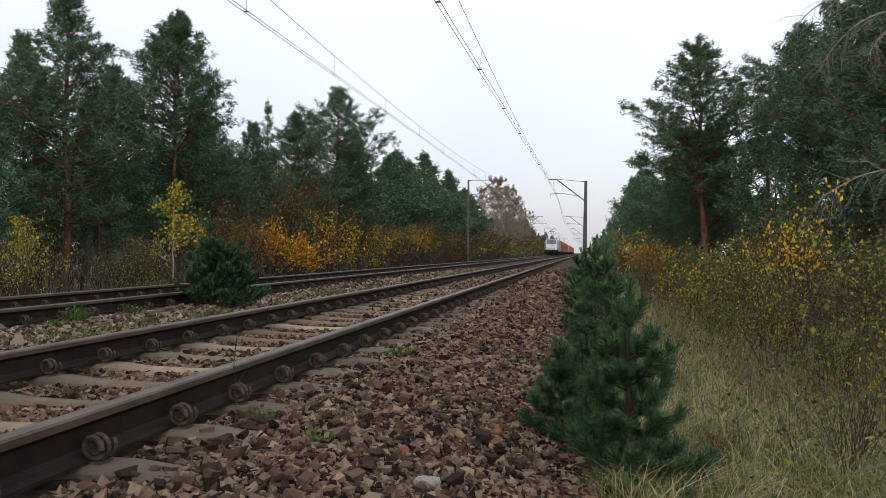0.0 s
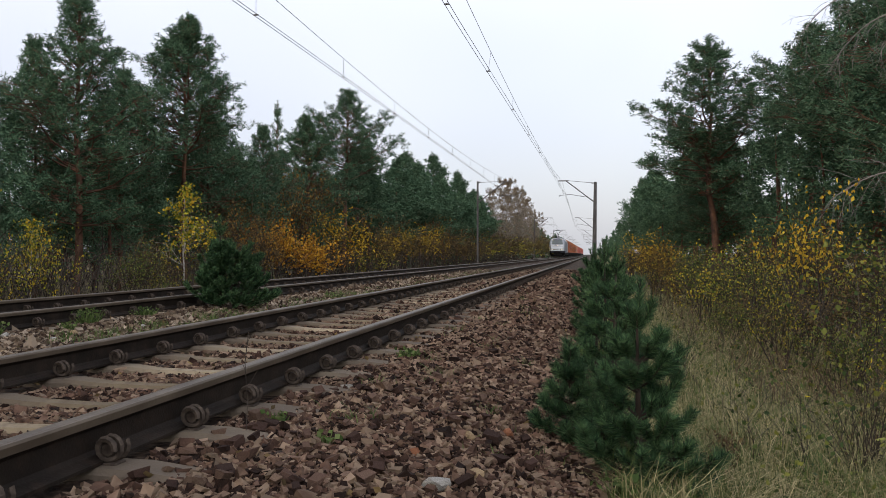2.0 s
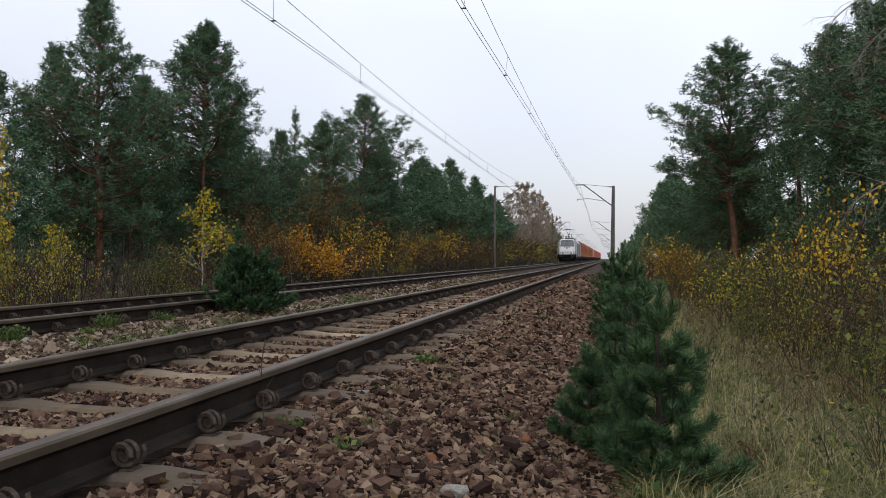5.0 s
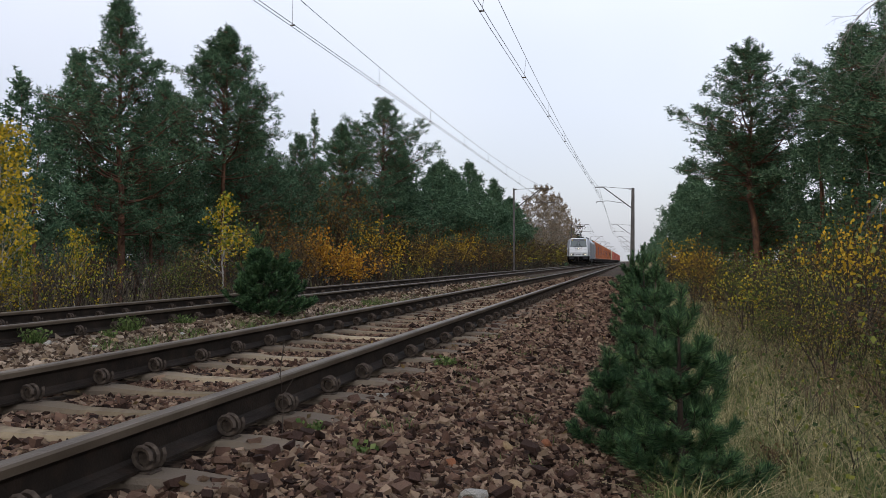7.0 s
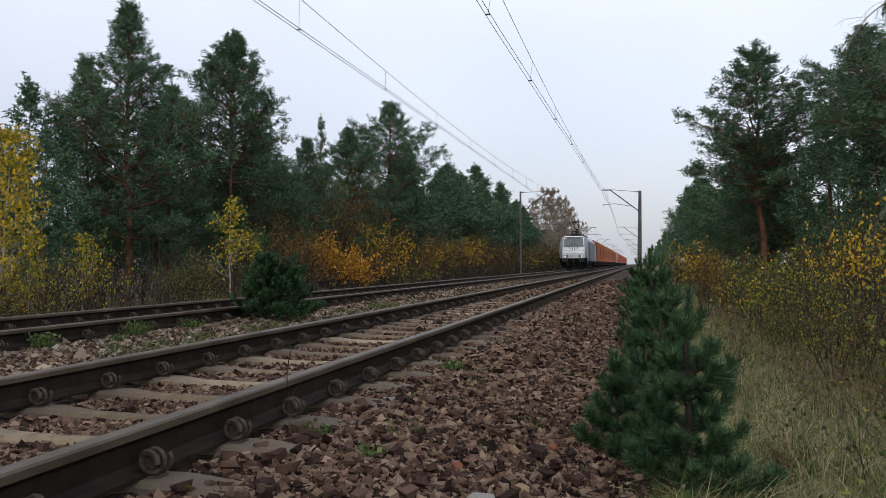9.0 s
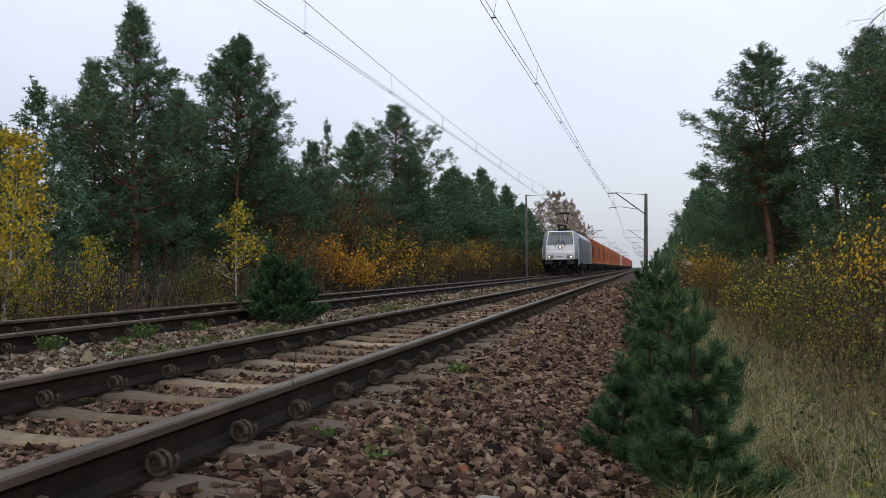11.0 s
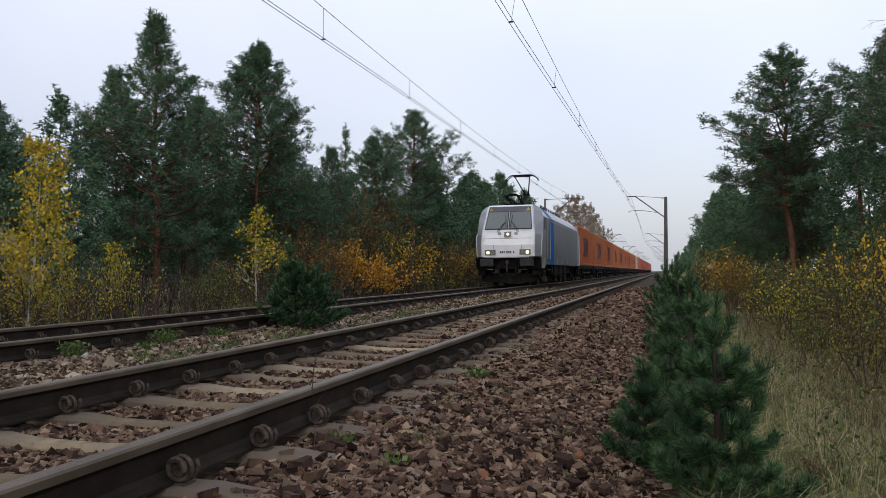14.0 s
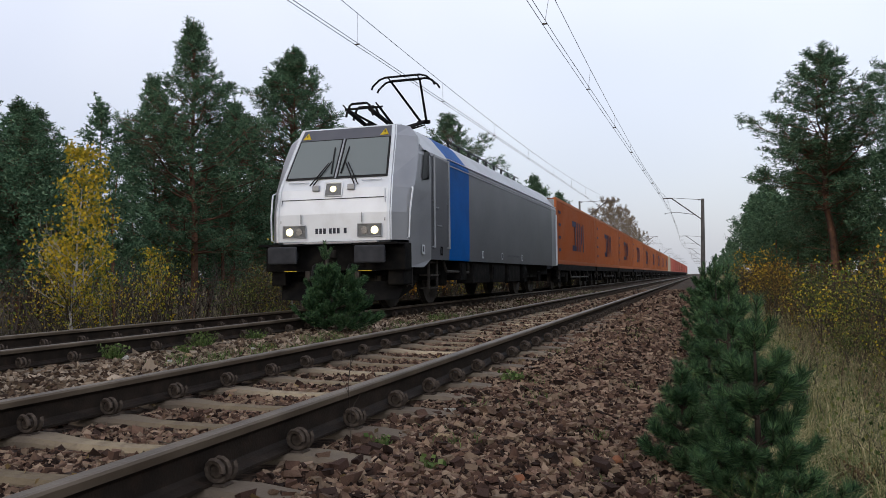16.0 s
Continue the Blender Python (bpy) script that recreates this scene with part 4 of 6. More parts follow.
def container_parts(mat, logo):
    """One twelve-metre container as parts; origin below its front end."""
    L, W, H = 12.19, 1.22, 2.59
    c = thing("shipping_container", "orange-brown ribbed steel shipping container with dark blue marking", "container", "containers of the train")
    bm = bmesh.new()
    step, d = 0.28, 0.036
    ys = []
    y = 0.12
    while y + step < L - 0.1:
        ys += [(y, 0), (y + 0.07, 1), (y + 0.14, 1), (y + 0.21, 0)]
        y += step
    ys.append((L - 0.1, 0))
    for s in (-1, 1):
        lo = [bm.verts.new((s * (W - 0.01 - d * k), y, 0.14)) for y, k in ys]
        hi = [bm.verts.new((s * (W - 0.01 - d * k), y, H - 0.1)) for y, k in ys]
        for i in range(len(ys) - 1):
            bm.faces.new((lo[i], lo[i + 1], hi[i + 1], hi[i]))
    add_poly(bm, [(-W + 0.03, 0.05, 0.1), (W - 0.03, 0.05, 0.1), (W - 0.03, 0.05, H - 0.05), (-W + 0.03, 0.05, H - 0.05)])
    add_poly(bm, [(-W + 0.03, L - 0.05, 0.1), (W - 0.03, L - 0.05, 0.1), (W - 0.03, L - 0.05, H - 0.05), (-W + 0.03, L - 0.05, H - 0.05)])
    add_poly(bm, [(-W + 0.03, 0.03, H - 0.03), (W - 0.03, 0.03, H - 0.03), (W - 0.03, L - 0.03, H - 0.03), (-W + 0.03, L - 0.03, H - 0.03)])
    part("shell", bm, mat, c, "ribbed steel walls")
    for s in (-1, 1):
        for y0 in (0.0, L - 0.16):
            part("corner_post", box(s * (W - 0.07) - 0.07, s * (W - 0.07) + 0.07, y0, y0 + 0.16, 0.0, H, 0.01), mat, c)
        part("bottom_rail", box(s * (W - 0.05) - 0.05, s * (W - 0.05) + 0.05, 0.16, L - 0.16, 0.0, 0.16, 0.008), mat, c)
        part("top_rail", box(s * (W - 0.04) - 0.04, s * (W - 0.04) + 0.04, 0.16, L - 0.16, H - 0.11, H, 0.008), mat, c)
        if logo:
            x = s * (W + 0.001)
            tall0, tall1 = 0.62, 1.92
            bars = [(4.75, 5.0), (5.55, 5.78), (6.2, 6.42), (7.3, 7.52), (6.75, 7.0)]
            bm = bmesh.new()
            for k, (a, b) in enumerate(bars):
                add_box(bm, x - 0.004, x + 0.004, a, b, tall0 + (0.35 if k == 4 else 0), tall1 - (0.1 if k == 4 else 0))
            add_box(bm, x - 0.004, x + 0.004, 4.05, 5.2, tall0, tall0 + 0.24)
            add_box(bm, x - 0.004, x + 0.004, 4.05, 5.2, tall1 - 0.24, tall1)
            part("marking", bm, M_NAVY, c, "dark blue marking of upright bars")
            for k in range(4):
                part("code_bar", box(x - 0.004, x + 0.004, 0.55, 1.0, 0.5 + 0.5 * k, 0.62 + 0.5 * k), M_NAVY, c)
    for s in (-0.8, -0.3, 0.3, 0.8):
        part("lock_rod", rods([((s, 0.02, 0.1), (s, 0.02, H - 0.1))], 0.022, 6), mat, c)
    return c


def build_wagon():
    L = 12.28
    w = thing("container_wagon", "low black container flat wagon with two bogies", "wagon", "wagons of the train")
    bm = bmesh.new()
    for s in (-1, 1):
        add_box(bm, s * 1.15 - 0.07, s * 1.15 + 0.07, 0.3, L - 0.3, 0.78, 1.02, 0.01)
        add_box(bm, s * 0.4 - 0.08, s * 0.4 + 0.08, 0.2, L - 0.2, 0.62, 1.0, 0.01)
    for y in np.linspace(0.4, L - 0.4, 9):
        add_box(bm, -1.1, 1.1, y - 0.06, y + 0.06, 0.82, 0.98)
    part("frame", bm, M_BLACK, w, "black steel frame")
    for s in (-1, 1):
        bm = bmesh.new()
        for y in np.linspace(3.4, L - 3.4, 5):
            add_rod(bm, (s * 1.18, y, 0.8), (s * 1.18, y + 0.45, 0.45), 0.03, 0.03, 6)
        add_rod(bm, (s * 1.18, 3.6, 0.5), (s * 1.18, L - 3.2, 0.5), 0.03, 0.03, 6)
        part("brake_rigging", bm, M_STEEL, w)
        part("tank", rods([((s * 0.85, 5.3, 0.6), (s * 0.85, 6.5, 0.6))], 0.2, 14), M_BLACK, w)
        for y in (0, L):
            part("buffer", rods([((s * 0.875, y - 0.02 if y else -0.0, 1.0), (s * 0.875, y + (0.3 if not y else -0.3), 1.0))], 0.17, 14), M_BUFFER, w)
        for y in (0.35, L - 0.55):
            part("footstep", rods([((s * 1.2, y, 0.9), (s * 1.2, y, 0.45)), ((s * 1.2, y + 0.3, 0.9), (s * 1.2, y + 0.3, 0.45)), ((s * 1.2, y, 0.47), (s * 1.2, y + 0.3, 0.47))], 0.015, 6), M_STEEL, w, "steel footstep")
    for y in (2.2, L - 2.2):
        bogie(w, y, 1.8, 0.46)
        for q in (-0.9, 0.9):
            wheelset(w, y + q, 0.46, 16)
    return w


LOCO_Y16 = 13.24
loco, loco_wheels = build_loco()
train = [(loco, 0.0, 0.0)]
first_wagon = build_wagon()
first_box = container_parts(M_ORANGE, True)
red_box = container_parts(M_RED, False)
tagged(red_box, "faded red ribbed steel shipping container", "container")
cream_box = container_parts(M_CREAM, False)
tagged(cream_box, "cream ribbed steel shipping container", "container")
N_WAGON = 26
for i in range(N_WAGON):
    off = 17.60 + 12.3 * i
    w = first_wagon if i == 0 else copy_thing(first_wagon, pose(0, 0, 0))
    train.append((w, off, 0.0))
    source = first_box if i < 9 else cream_box if i == 9 else red_box
    first = i in (0, 9, 10)
    c = source if first else copy_thing(source, pose(0, 0, 0))
    train.append((c, off + 0.05, 1.03))


def train_y(t):
    """Place of the locomotive's front; the train gains speed slightly."""
    left = 16.0 - t
    return LOCO_Y16 + 10.425 * left - 0.0299 * left * left


def motions():
    """The train rolls towards the camera; the locomotive's wheels turn."""
    for ob, off, z in train:
        walk(ob, [(float(t), pose(FAR_X, train_y(t) + off, z)) for t in range(17)])
    for w in loco_wheels:
        home = w.location.copy()
        rows = []
        for k in range(241):
            gone = train_y(0.0) - train_y(k / 15.0)
            rows.append((k / 15.0, pose(home.x, home.y, home.z, math.degrees(gone / 0.56), 0, 0)))
        walk(w, rows)

# ------------------------------------------------------------------ plants: materials
M_BARK = material("pine_bark", [(0.05, 0.032, 0.025), (0.12, 0.066, 0.044), (0.21, 0.105, 0.064)], 0.95, 0, 3, 0.8, 14)
M_TWIG = material("brown_twig", [(0.025, 0.018, 0.015), (0.045, 0.034, 0.028), (0.075, 0.06, 0.05)], 0.9, 0, 4, 0.3, 20)
M_BIRCH = material("birch_bark", [(0.16, 0.14, 0.13), (0.36, 0.34, 0.32), (0.50, 0.48, 0.46)], 0.8, 0, 5, 0.4, 18)
M_DEAD = material("grey_dead_branch", [(0.12, 0.11, 0.10), (0.20, 0.185, 0.17), (0.27, 0.25, 0.23)], 0.9, 0, 6, 0.3, 30)
M_NEEDLE = leaf_material("pine_needles", [(0.034, 0.074, 0.041), (0.060, 0.118, 0.066), (0.090, 0.157, 0.088), (0.128, 0.196, 0.114)], 0.8, 0.20, 0.1)
M_SAPLING = leaf_material("young_pine_needles", [(0.008, 0.024, 0.012), (0.022, 0.060, 0.029), (0.052, 0.115, 0.052), (0.12, 0.20, 0.085)], 0.5, 0.36, 0.1)
LEAVES = {
    "yellow": leaf_material("yellow_leaves", [(0.30, 0.20, 0.02), (0.48, 0.30, 0.025), (0.56, 0.40, 0.04)], 0.6, 0.3, 0.35),
    "olive": leaf_material("olive_green_leaves", [(0.045, 0.062, 0.018), (0.10, 0.118, 0.026), (0.19, 0.19, 0.032), (0.40, 0.31, 0.03)], 0.6, 0.38, 0.3),
    "gold": leaf_material("golden_green_leaves", [(0.17, 0.17, 0.025), (0.38, 0.30, 0.028), (0.54, 0.38, 0.03)], 0.6, 0.35, 0.35),
    "lime": leaf_material("yellow_green_leaves", [(0.075, 0.10, 0.02), (0.22, 0.24, 0.03), (0.38, 0.35, 0.035), (0.50, 0.34, 0.03)], 0.6, 0.35, 0.35),
    "orange": leaf_material("orange_leaves", [(0.27, 0.125, 0.02), (0.44, 0.21, 0.024), (0.54, 0.32, 0.035)], 0.6, 0.3, 0.35),
    "rust": leaf_material("rusty_leaves", [(0.07, 0.046, 0.019), (0.135, 0.086, 0.028), (0.24, 0.15, 0.040)], 0.65, 0.35, 0.3),
    "green": leaf_material("dull_green_leaves", [(0.035, 0.058, 0.018), (0.085, 0.115, 0.030), (0.20, 0.205, 0.045)], 0.6, 0.35, 0.3),
    "pale": leaf_material("faded_birch_leaves", [(0.14, 0.104, 0.066), (0.20, 0.152, 0.10), (0.28, 0.22, 0.15)], 0.7, 0.3, 0.3),
    "dull": leaf_material("dry_brown_leaves", [(0.05, 0.036, 0.018), (0.10, 0.072, 0.033), (0.18, 0.125, 0.055)], 0.7, 0.35, 0.25),
}
M_GRASS = leaf_material("dry_and_green_grass", [(0.065, 0.095, 0.026), (0.15, 0.155, 0.058), (0.27, 0.235, 0.11), (0.46, 0.39, 0.22)], 0.75, 0.38, 0.3)
M_WEED = leaf_material("green_weed", [(0.05, 0.085, 0.025), (0.085, 0.125, 0.035), (0.13, 0.165, 0.06)], 0.65, 0.3, 0.3)
M_BRUSH = material("bare_brushwood", [(0.024, 0.019, 0.016), (0.050, 0.041, 0.034), (0.115, 0.098, 0.084)], 0.9, 0, 4, 0, 20, per="island", spread=0.3)


# ------------------------------------------------------------------ plants: builders
def unit(v):
    return v / np.maximum(np.linalg.norm(v, axis=-1, keepdims=True), 1e-9)


def blades(r, base, way, length, width):
    """Thin triangles from base along way."""
    n = len(base)
    side = unit(np.cross(way, r.normal(size=(n, 3)))) * (np.asarray(width).reshape(-1, 1) / 2)
    tip = base + way * np.asarray(length).reshape(-1, 1)
    v = np.stack([base - side, base + side, tip], 1).reshape(-1, 3)
    return v, np.arange(3 * n).reshape(-1, 3)


def leaf_quads(r, pos, size):
    """Small folded leaves of four corners."""
    n = len(pos)
    a = unit(r.normal(size=(n, 3)) + (0, 0, -0.3))
    b = unit(np.cross(a, r.normal(size=(n, 3))))
    c = np.cross(a, b)
    s = (size * r.uniform(0.6, 1.3, n)).reshape(-1, 1)
    v = np.stack([pos, pos + a * s * 0.5 + b * s * 0.36 + c * s * 0.06, pos + a * s, pos + a * s * 0.5 - b * s * 0.36 + c * s * 0.06], 1).reshape(-1, 3)
    return v, np.arange(4 * n).reshape(-1, 4)


def stick_mesh(name, segs, n=5):
    """Tapered sticks joined in one mesh; segs are (a, b, ra, rb)."""
    a = np.array([s[0] for s in segs], float)
    b = np.array([s[1] for s in segs], float)
    ra = np.array([s[2] for s in segs])[:, None, None]
    rb = np.array([s[3] for s in segs])[:, None, None]
    d = unit(b - a)
    ref = np.where(np.abs(d[:, 2:3]) > 0.9, np.array([[1.0, 0, 0]]), np.array([[0, 0, 1.0]]))
    u = unit(np.cross(d, ref))
    w = np.cross(d, u)
    ang = np.arange(n) * 2 * math.pi / n
    ring = u[:, None] * np.cos(ang)[None, :, None] + w[:, None] * np.sin(ang)[None, :, None]
    v = np.concatenate([a[:, None] + ring * ra, b[:, None] + ring * rb], 1).reshape(-1, 3)
    k = np.arange(len(segs))[:, None, None] * 2 * n
    i = np.arange(n)
    f = np.stack([i, (i + 1) % n, (i + 1) % n + n, i + n], -1)[None] + k
    return mesh_np(name, v, f.reshape(-1, 4), True)


def pine_meshes(seed, H, R, base, whorl=0.40, arms=5, tuft=42, needle=0.095, width=0.030, gaps=0.06, lean=0.15, peak=0.22, clump=0.20, sides=3, limbs=True, full=1.7, taper=0.92, rise0=8):
    """Trunk with limbs that turn up, and a crown of many upright brushes of needles, for a grown pine."""
    r = np.random.default_rng(seed)
    segs = []
    zs = np.linspace(-0.3, H, 14)
    wob = np.cumsum(r.normal(0, 0.035, (14, 2)), 0) + np.outer(np.linspace(0, 1, 14), r.normal(0, lean, 2))
    tr = 0.0125 * H
    spine = lambda z: np.array([np.interp(z, zs, wob[:, 0]), np.interp(z, zs, wob[:, 1]), z])
    rad = lambda z: tr * max(0.06, 1 - 0.93 * max(z, 0) / H) + (0.03 if z < 0.2 else 0)
    for z0, z1 in zip(zs, zs[1:]):
        segs.append((spine(z0), spine(z1 + 0.03), rad(z0), rad(z1)))
    cen, size, axis = [], [], []

    def tuft_at(p, s, d):
        cen.append(p)
        size.append(s)
        axis.append(unit(np.asarray(d, float)))
    up = np.array([0, 0, 1.0])
    z = base * H
    az = r.uniform(0, 6.28)
    while z < H * 0.955:
        u = (z - base * H) / (H * (1 - base))
        reach = R * min(1.0, 0.60 + 0.40 * u / peak) * min(1.0, ((1 - u) / (1 - peak)) ** taper)
        for k in range(r.integers(arms - 1, arms + 2)):
            if r.random() < gaps:
                continue
            az += 2.4 + r.normal(0, 0.35)
            l = max(0.22, reach * r.choice((0.6, 0.85, 1.0, 1.12), p=(0.2, 0.35, 0.3, 0.15)))
            rise = math.radians(rise0 + 50 * u + r.normal(0, 8))
            out = np.array([math.cos(az), math.sin(az), 0])
            p = spine(z + r.normal(0, 0.12))
            pts = [p]
            n = 5
            for i in range(n):
                e = min(1.35, rise + 0.13 * i)
                p = p + (out * math.cos(e) + np.array([0, 0, math.sin(e)]) + r.normal(0, 0.12, 3) * (1, 1, 0.5)) * l / n
                pts.append(p)
            thick = 0.010 + 0.012 * l
            for i in range(n if limbs else 0):
                segs.append((pts[i], pts[i + 1], thick * (1 - i / n) + 0.004, thick * (1 - (i + 1) / n) + 0.004))
            small = 1.05 - 0.35 * u
            tuft_at(pts[-1], clump * 1.05 * small, out * 0.4 + up + r.normal(0, 0.2, 3))
            for q in range(2):
                tuft_at(pts[-1] + r.normal(0, 0.10, 3) * small, clump * r.uniform(0.6, 0.9) * small, out * 0.7 + up * 0.7 + r.normal(0, 0.45, 3))
            m = max(2, int(round(l * 6.5 * full * r.uniform(0.75, 1.25))))
            for q in range(m):
                f = 1 - 0.75 * r.random() ** 1.2
                i = min(int(f * n), n - 1)
                root = pts[i] + (pts[i + 1] - pts[i]) * (f * n - i)
                side = np.cross(out, up) * r.choice((-1, 1))
                end = root + (side * r.uniform(0.25, 1.0) + out * r.uniform(0, 0.6) + up * r.uniform(-0.1, 0.5)) * l * 0.32
                if limbs:
                    segs.append((root, end, 0.010, 0.004))
                tuft_at(end, clump * r.uniform(0.65, 1.1) * small, out * 0.35 + up * 0.8 + side * 0.3 + r.normal(0, 0.35, 3))
        z += whorl * r.uniform(0.7, 1.3) * (1.1 - 0.5 * u)
    for k in range(9):
        tuft_at(spine(H - 0.13 * k) + r.normal(0, 0.014 * k, 3), clump * (0.40 + 0.05 * k), up + r.normal(0, 0.12 + 0.03 * k, 3))
    c, s, d = np.array(cen), np.array(size), np.array(axis)
    n = np.maximum(6, (tuft * (s / clump) ** 1.5).astype(int))
    cc, ss, dd = np.repeat(c, n, 0), np.repeat(s, n)[:, None], np.repeat(d, n, 0)
    o = unit(r.normal(size=cc.shape))
    o = unit(o - dd * (o * dd).sum(1)[:, None] * 0.7)
    p = cc + dd * ss * r.uniform(-0.75, 0.95, (len(cc), 1)) + o * ss * 0.40 * r.random((len(cc), 1))
    way = unit(0.55 * dd + 0.85 * o + 0.25 * r.normal(size=cc.shape))
    face = unit(o + (0, 0, 0.35) + r.normal(0, 0.4, cc.shape))
    side = unit(np.cross(way, face)) * width / 2
    tip = p + way * (needle * r.uniform(0.7, 1.3, len(p)))[:, None]
    v = np.stack([p - side, p + side, tip], 1).reshape(-1, 3)
    f = np.arange(3 * len(p)).reshape(-1, 3)
    # dead lower limbs
    for k in range(12):
        zz = r.uniform(0.14, max(base, 0.14) + 0.10) * H
        a = r.uniform(0, 6.28)
        l = r.uniform(0.5, 2.0)
        q0 = spine(zz)
        q1 = q0 + np.array([math.cos(a) * l * 0.6, math.sin(a) * l * 0.6, r.uniform(-0.05, 0.2)])
        segs.append((q0, q1, 0.02, 0.011))
        segs.append((q1, q1 + np.array([math.cos(a + 0.3) * l * 0.5, math.sin(a + 0.3) * l * 0.5, r.uniform(-0.25, 0.15)]), 0.011, 0.004))
    return stick_mesh("trunk", segs, sides), mesh_np("crown", v, f), len(p)


def plant(name, label, category, trunk_me, trunk_mat, crown_me, crown_mat, group=""):
    t = thing(name, label, category, group)
    part_mesh("trunk", trunk_me, trunk_mat, t)
    part_mesh("crown", crown_me, crown_mat, t)
    return t


PINE_LABEL = "tall pine with reddish bark and dark green needle crown"
pines = []
for seed, H, R, b in ((31, 10.2, 2.5, 0.44), (12, 10.0, 2.5, 0.24), (13, 9.6, 2.5, 0.26), (14, 10.2, 2.45, 0.36)):
    a, c, n = pine_meshes(seed, H, R, b, gaps=0.14 if seed == 14 else 0.05, full=1.9 if seed == 14 else 1.7, rise0=5 if seed == 14 else 10)
    pines.append((plant("pine_tree", PINE_LABEL, "tree", a, M_BARK, c, M_NEEDLE, "pines beside the line"), H))
a, c, n = pine_meshes(45, 10.2, 2.45, 0.45, whorl=0.34, arms=6, gaps=0.02, peak=0.12, taper=0.88, rise0=14, lean=0.05)
pines.append((plant("pine_tree", "conical pine with a bare reddish trunk below dense dark needles", "tree", a, M_BARK, c, M_NEEDLE, "pines beside the line"), 10.2))
a, c, n = pine_meshes(15, 9.5, 1.0, 0.30, 0.45, 4, 26, clump=0.20, lean=0.05)
slim = plant("slim_pine_tree", "slender dark green pine standing behind the others", "tree", a, M_BARK, c, M_NEEDLE, "pines beside the line")
mids = []
for seed, H, R, b in ((16, 10.0, 2.2, 0.30), (17, 9.8, 2.3, 0.22), (18, 9.6, 2.3, 0.28)):
    a, c, n = pine_meshes(seed, H, R, b, tuft=17, needle=0.17, width=0.064, clump=0.30, limbs=False)
    mids.append((plant("pine_tree", PINE_LABEL, "tree", a, M_BARK, c, M_NEEDLE, "pines beside the line"), H))
deep = []
for seed, H, R, b in ((24, 8.0, 2.3, 0.20), (25, 7.5, 2.4, 0.12), (26, 8.0, 2.2, 0.26)):
    a, c, n = pine_meshes(seed, H, R, b, 0.50, 5, 17, 0.12, 0.058, clump=0.26, sides=3, full=0.8, limbs=False)
    deep.append((plant("forest_pine", "pine in the dark depth of the wood", "tree", a, M_BARK, c, M_NEEDLE, "pines of the wood behind"), H))
backs = []
for seed, H, R, b in ((21, 9.5, 2.8, 0.06), (22, 8.5, 2.7, 0.04), (23, 10.0, 2.9, 0.10)):
    a, c, n = pine_meshes(seed, H, R, b, 0.70, 4, 8, 0.36, 0.15, 0.03, 0.2, 0.2, 0.42, 3, False, 0.6)
    backs.append((plant("forest_pine", "pine in the dark depth of the wood", "tree", a, M_BARK, c, M_NEEDLE, "pines of the wood behind"), H))
used = set()


def stand(src, x, y, height, H, turn=None, wide=1.0):
    """Sets a tree at a place, as the first one or as a copy."""
    s = height / H
    turn = rng.uniform(0, 360) if turn is None else turn
    m = pose(x, y, float(ground_z(x)) - 0.02, 0, 0, turn)
    if src.name in used:
        ob = copy_thing(src, m)
    else:
        ob = src
        used.add(src.name)
    ob.matrix_basis = m @ Matrix.Diagonal((s * wide, s * wide, s, 1))
    return ob


# the trees that stand out on the skyline: kind, x, y, height, turn, width
FRONT = [(1, -13.0, 22.0, 9.8, 40, 1.2), (4, -12.0, 26.9, 10.1, 120, 1.25), (2, -15.0, 27.4, 8.6, 10, 1.2), (1, -15.5, 23.5, 8.7, 200, 1.1), (0, -12.5, 47.2, 11.6, 75, 1.5),
         (2, -12.8, 42.0, 9.2, 160, 1.45), (1, -13.0, 55.4, 10.0, 300, 1.3), (2, -12.5, 63.7, 9.8, 20, 1.4), (0, -12.0, 74.3, 11.0, 220, 1.3), (1, -12.0, 86.0, 10.4, 90, 1.4), (2, -12.0, 98.0, 9.4, 0, 1.5),
         (2, -20.0, 22.5, 7.8, 0, 1.5), (0, -18.0, 20.0, 6.8, 50, 1.4), (1, -15.0, 17.0, 6.4, 77, 1.4), (2, -14.2, 34.5, 7.8, 180, 1.4), (1, -13.4, 37.0, 7.8, 10, 1.4), (1, -13.2, 31.0, 7.4, 140, 1.3),
         (2, -12.6, 51.0, 8.4, 60, 1.4), (1, -12.6, 59.5, 9.0, 200, 1.4), (0, -12.4, 69.0, 9.6, 300, 1.4), (1, -12.2, 80.0, 9.6, 20, 1.5), (2, -12.2, 92.0, 9.4, 70, 1.5), (1, -12.4, 104.0, 9.0, 140, 1.5),
         (3, 7.5, 34.0, 10.1, 185, 1.6), (0, 10.2, 31.0, 9.6, 30, 1.4), (3, 11.0, 26.5, 10.4, 90, 1.3), (1, 10.5, 21.5, 9.9, 210, 1.35), (2, 11.5, 18.5, 10.2, 130, 1.35), (3, 12.6, 22.8, 9.6, 20, 1.3), (0, 9.5, 25.0, 7.6, 0, 1.4),
         (2, 7.6, 72.0, 8.6, 0, 1.4), (1, 7.2, 60.0, 7.4, 60, 1.5), (0, 8.5, 48.0, 8.6, 99, 1.3), (1, 8.2, 86.0, 9.2, 12, 1.4), (2, 9.0, 41.0, 7.4, 240, 1.4), (1, 9.0, 53.0, 8.0, 33, 1.4), (2, 8.0, 37.5, 6.0, 33, 1.4), (1, 9.2, 16.5, 7.6, 70, 1.4)]
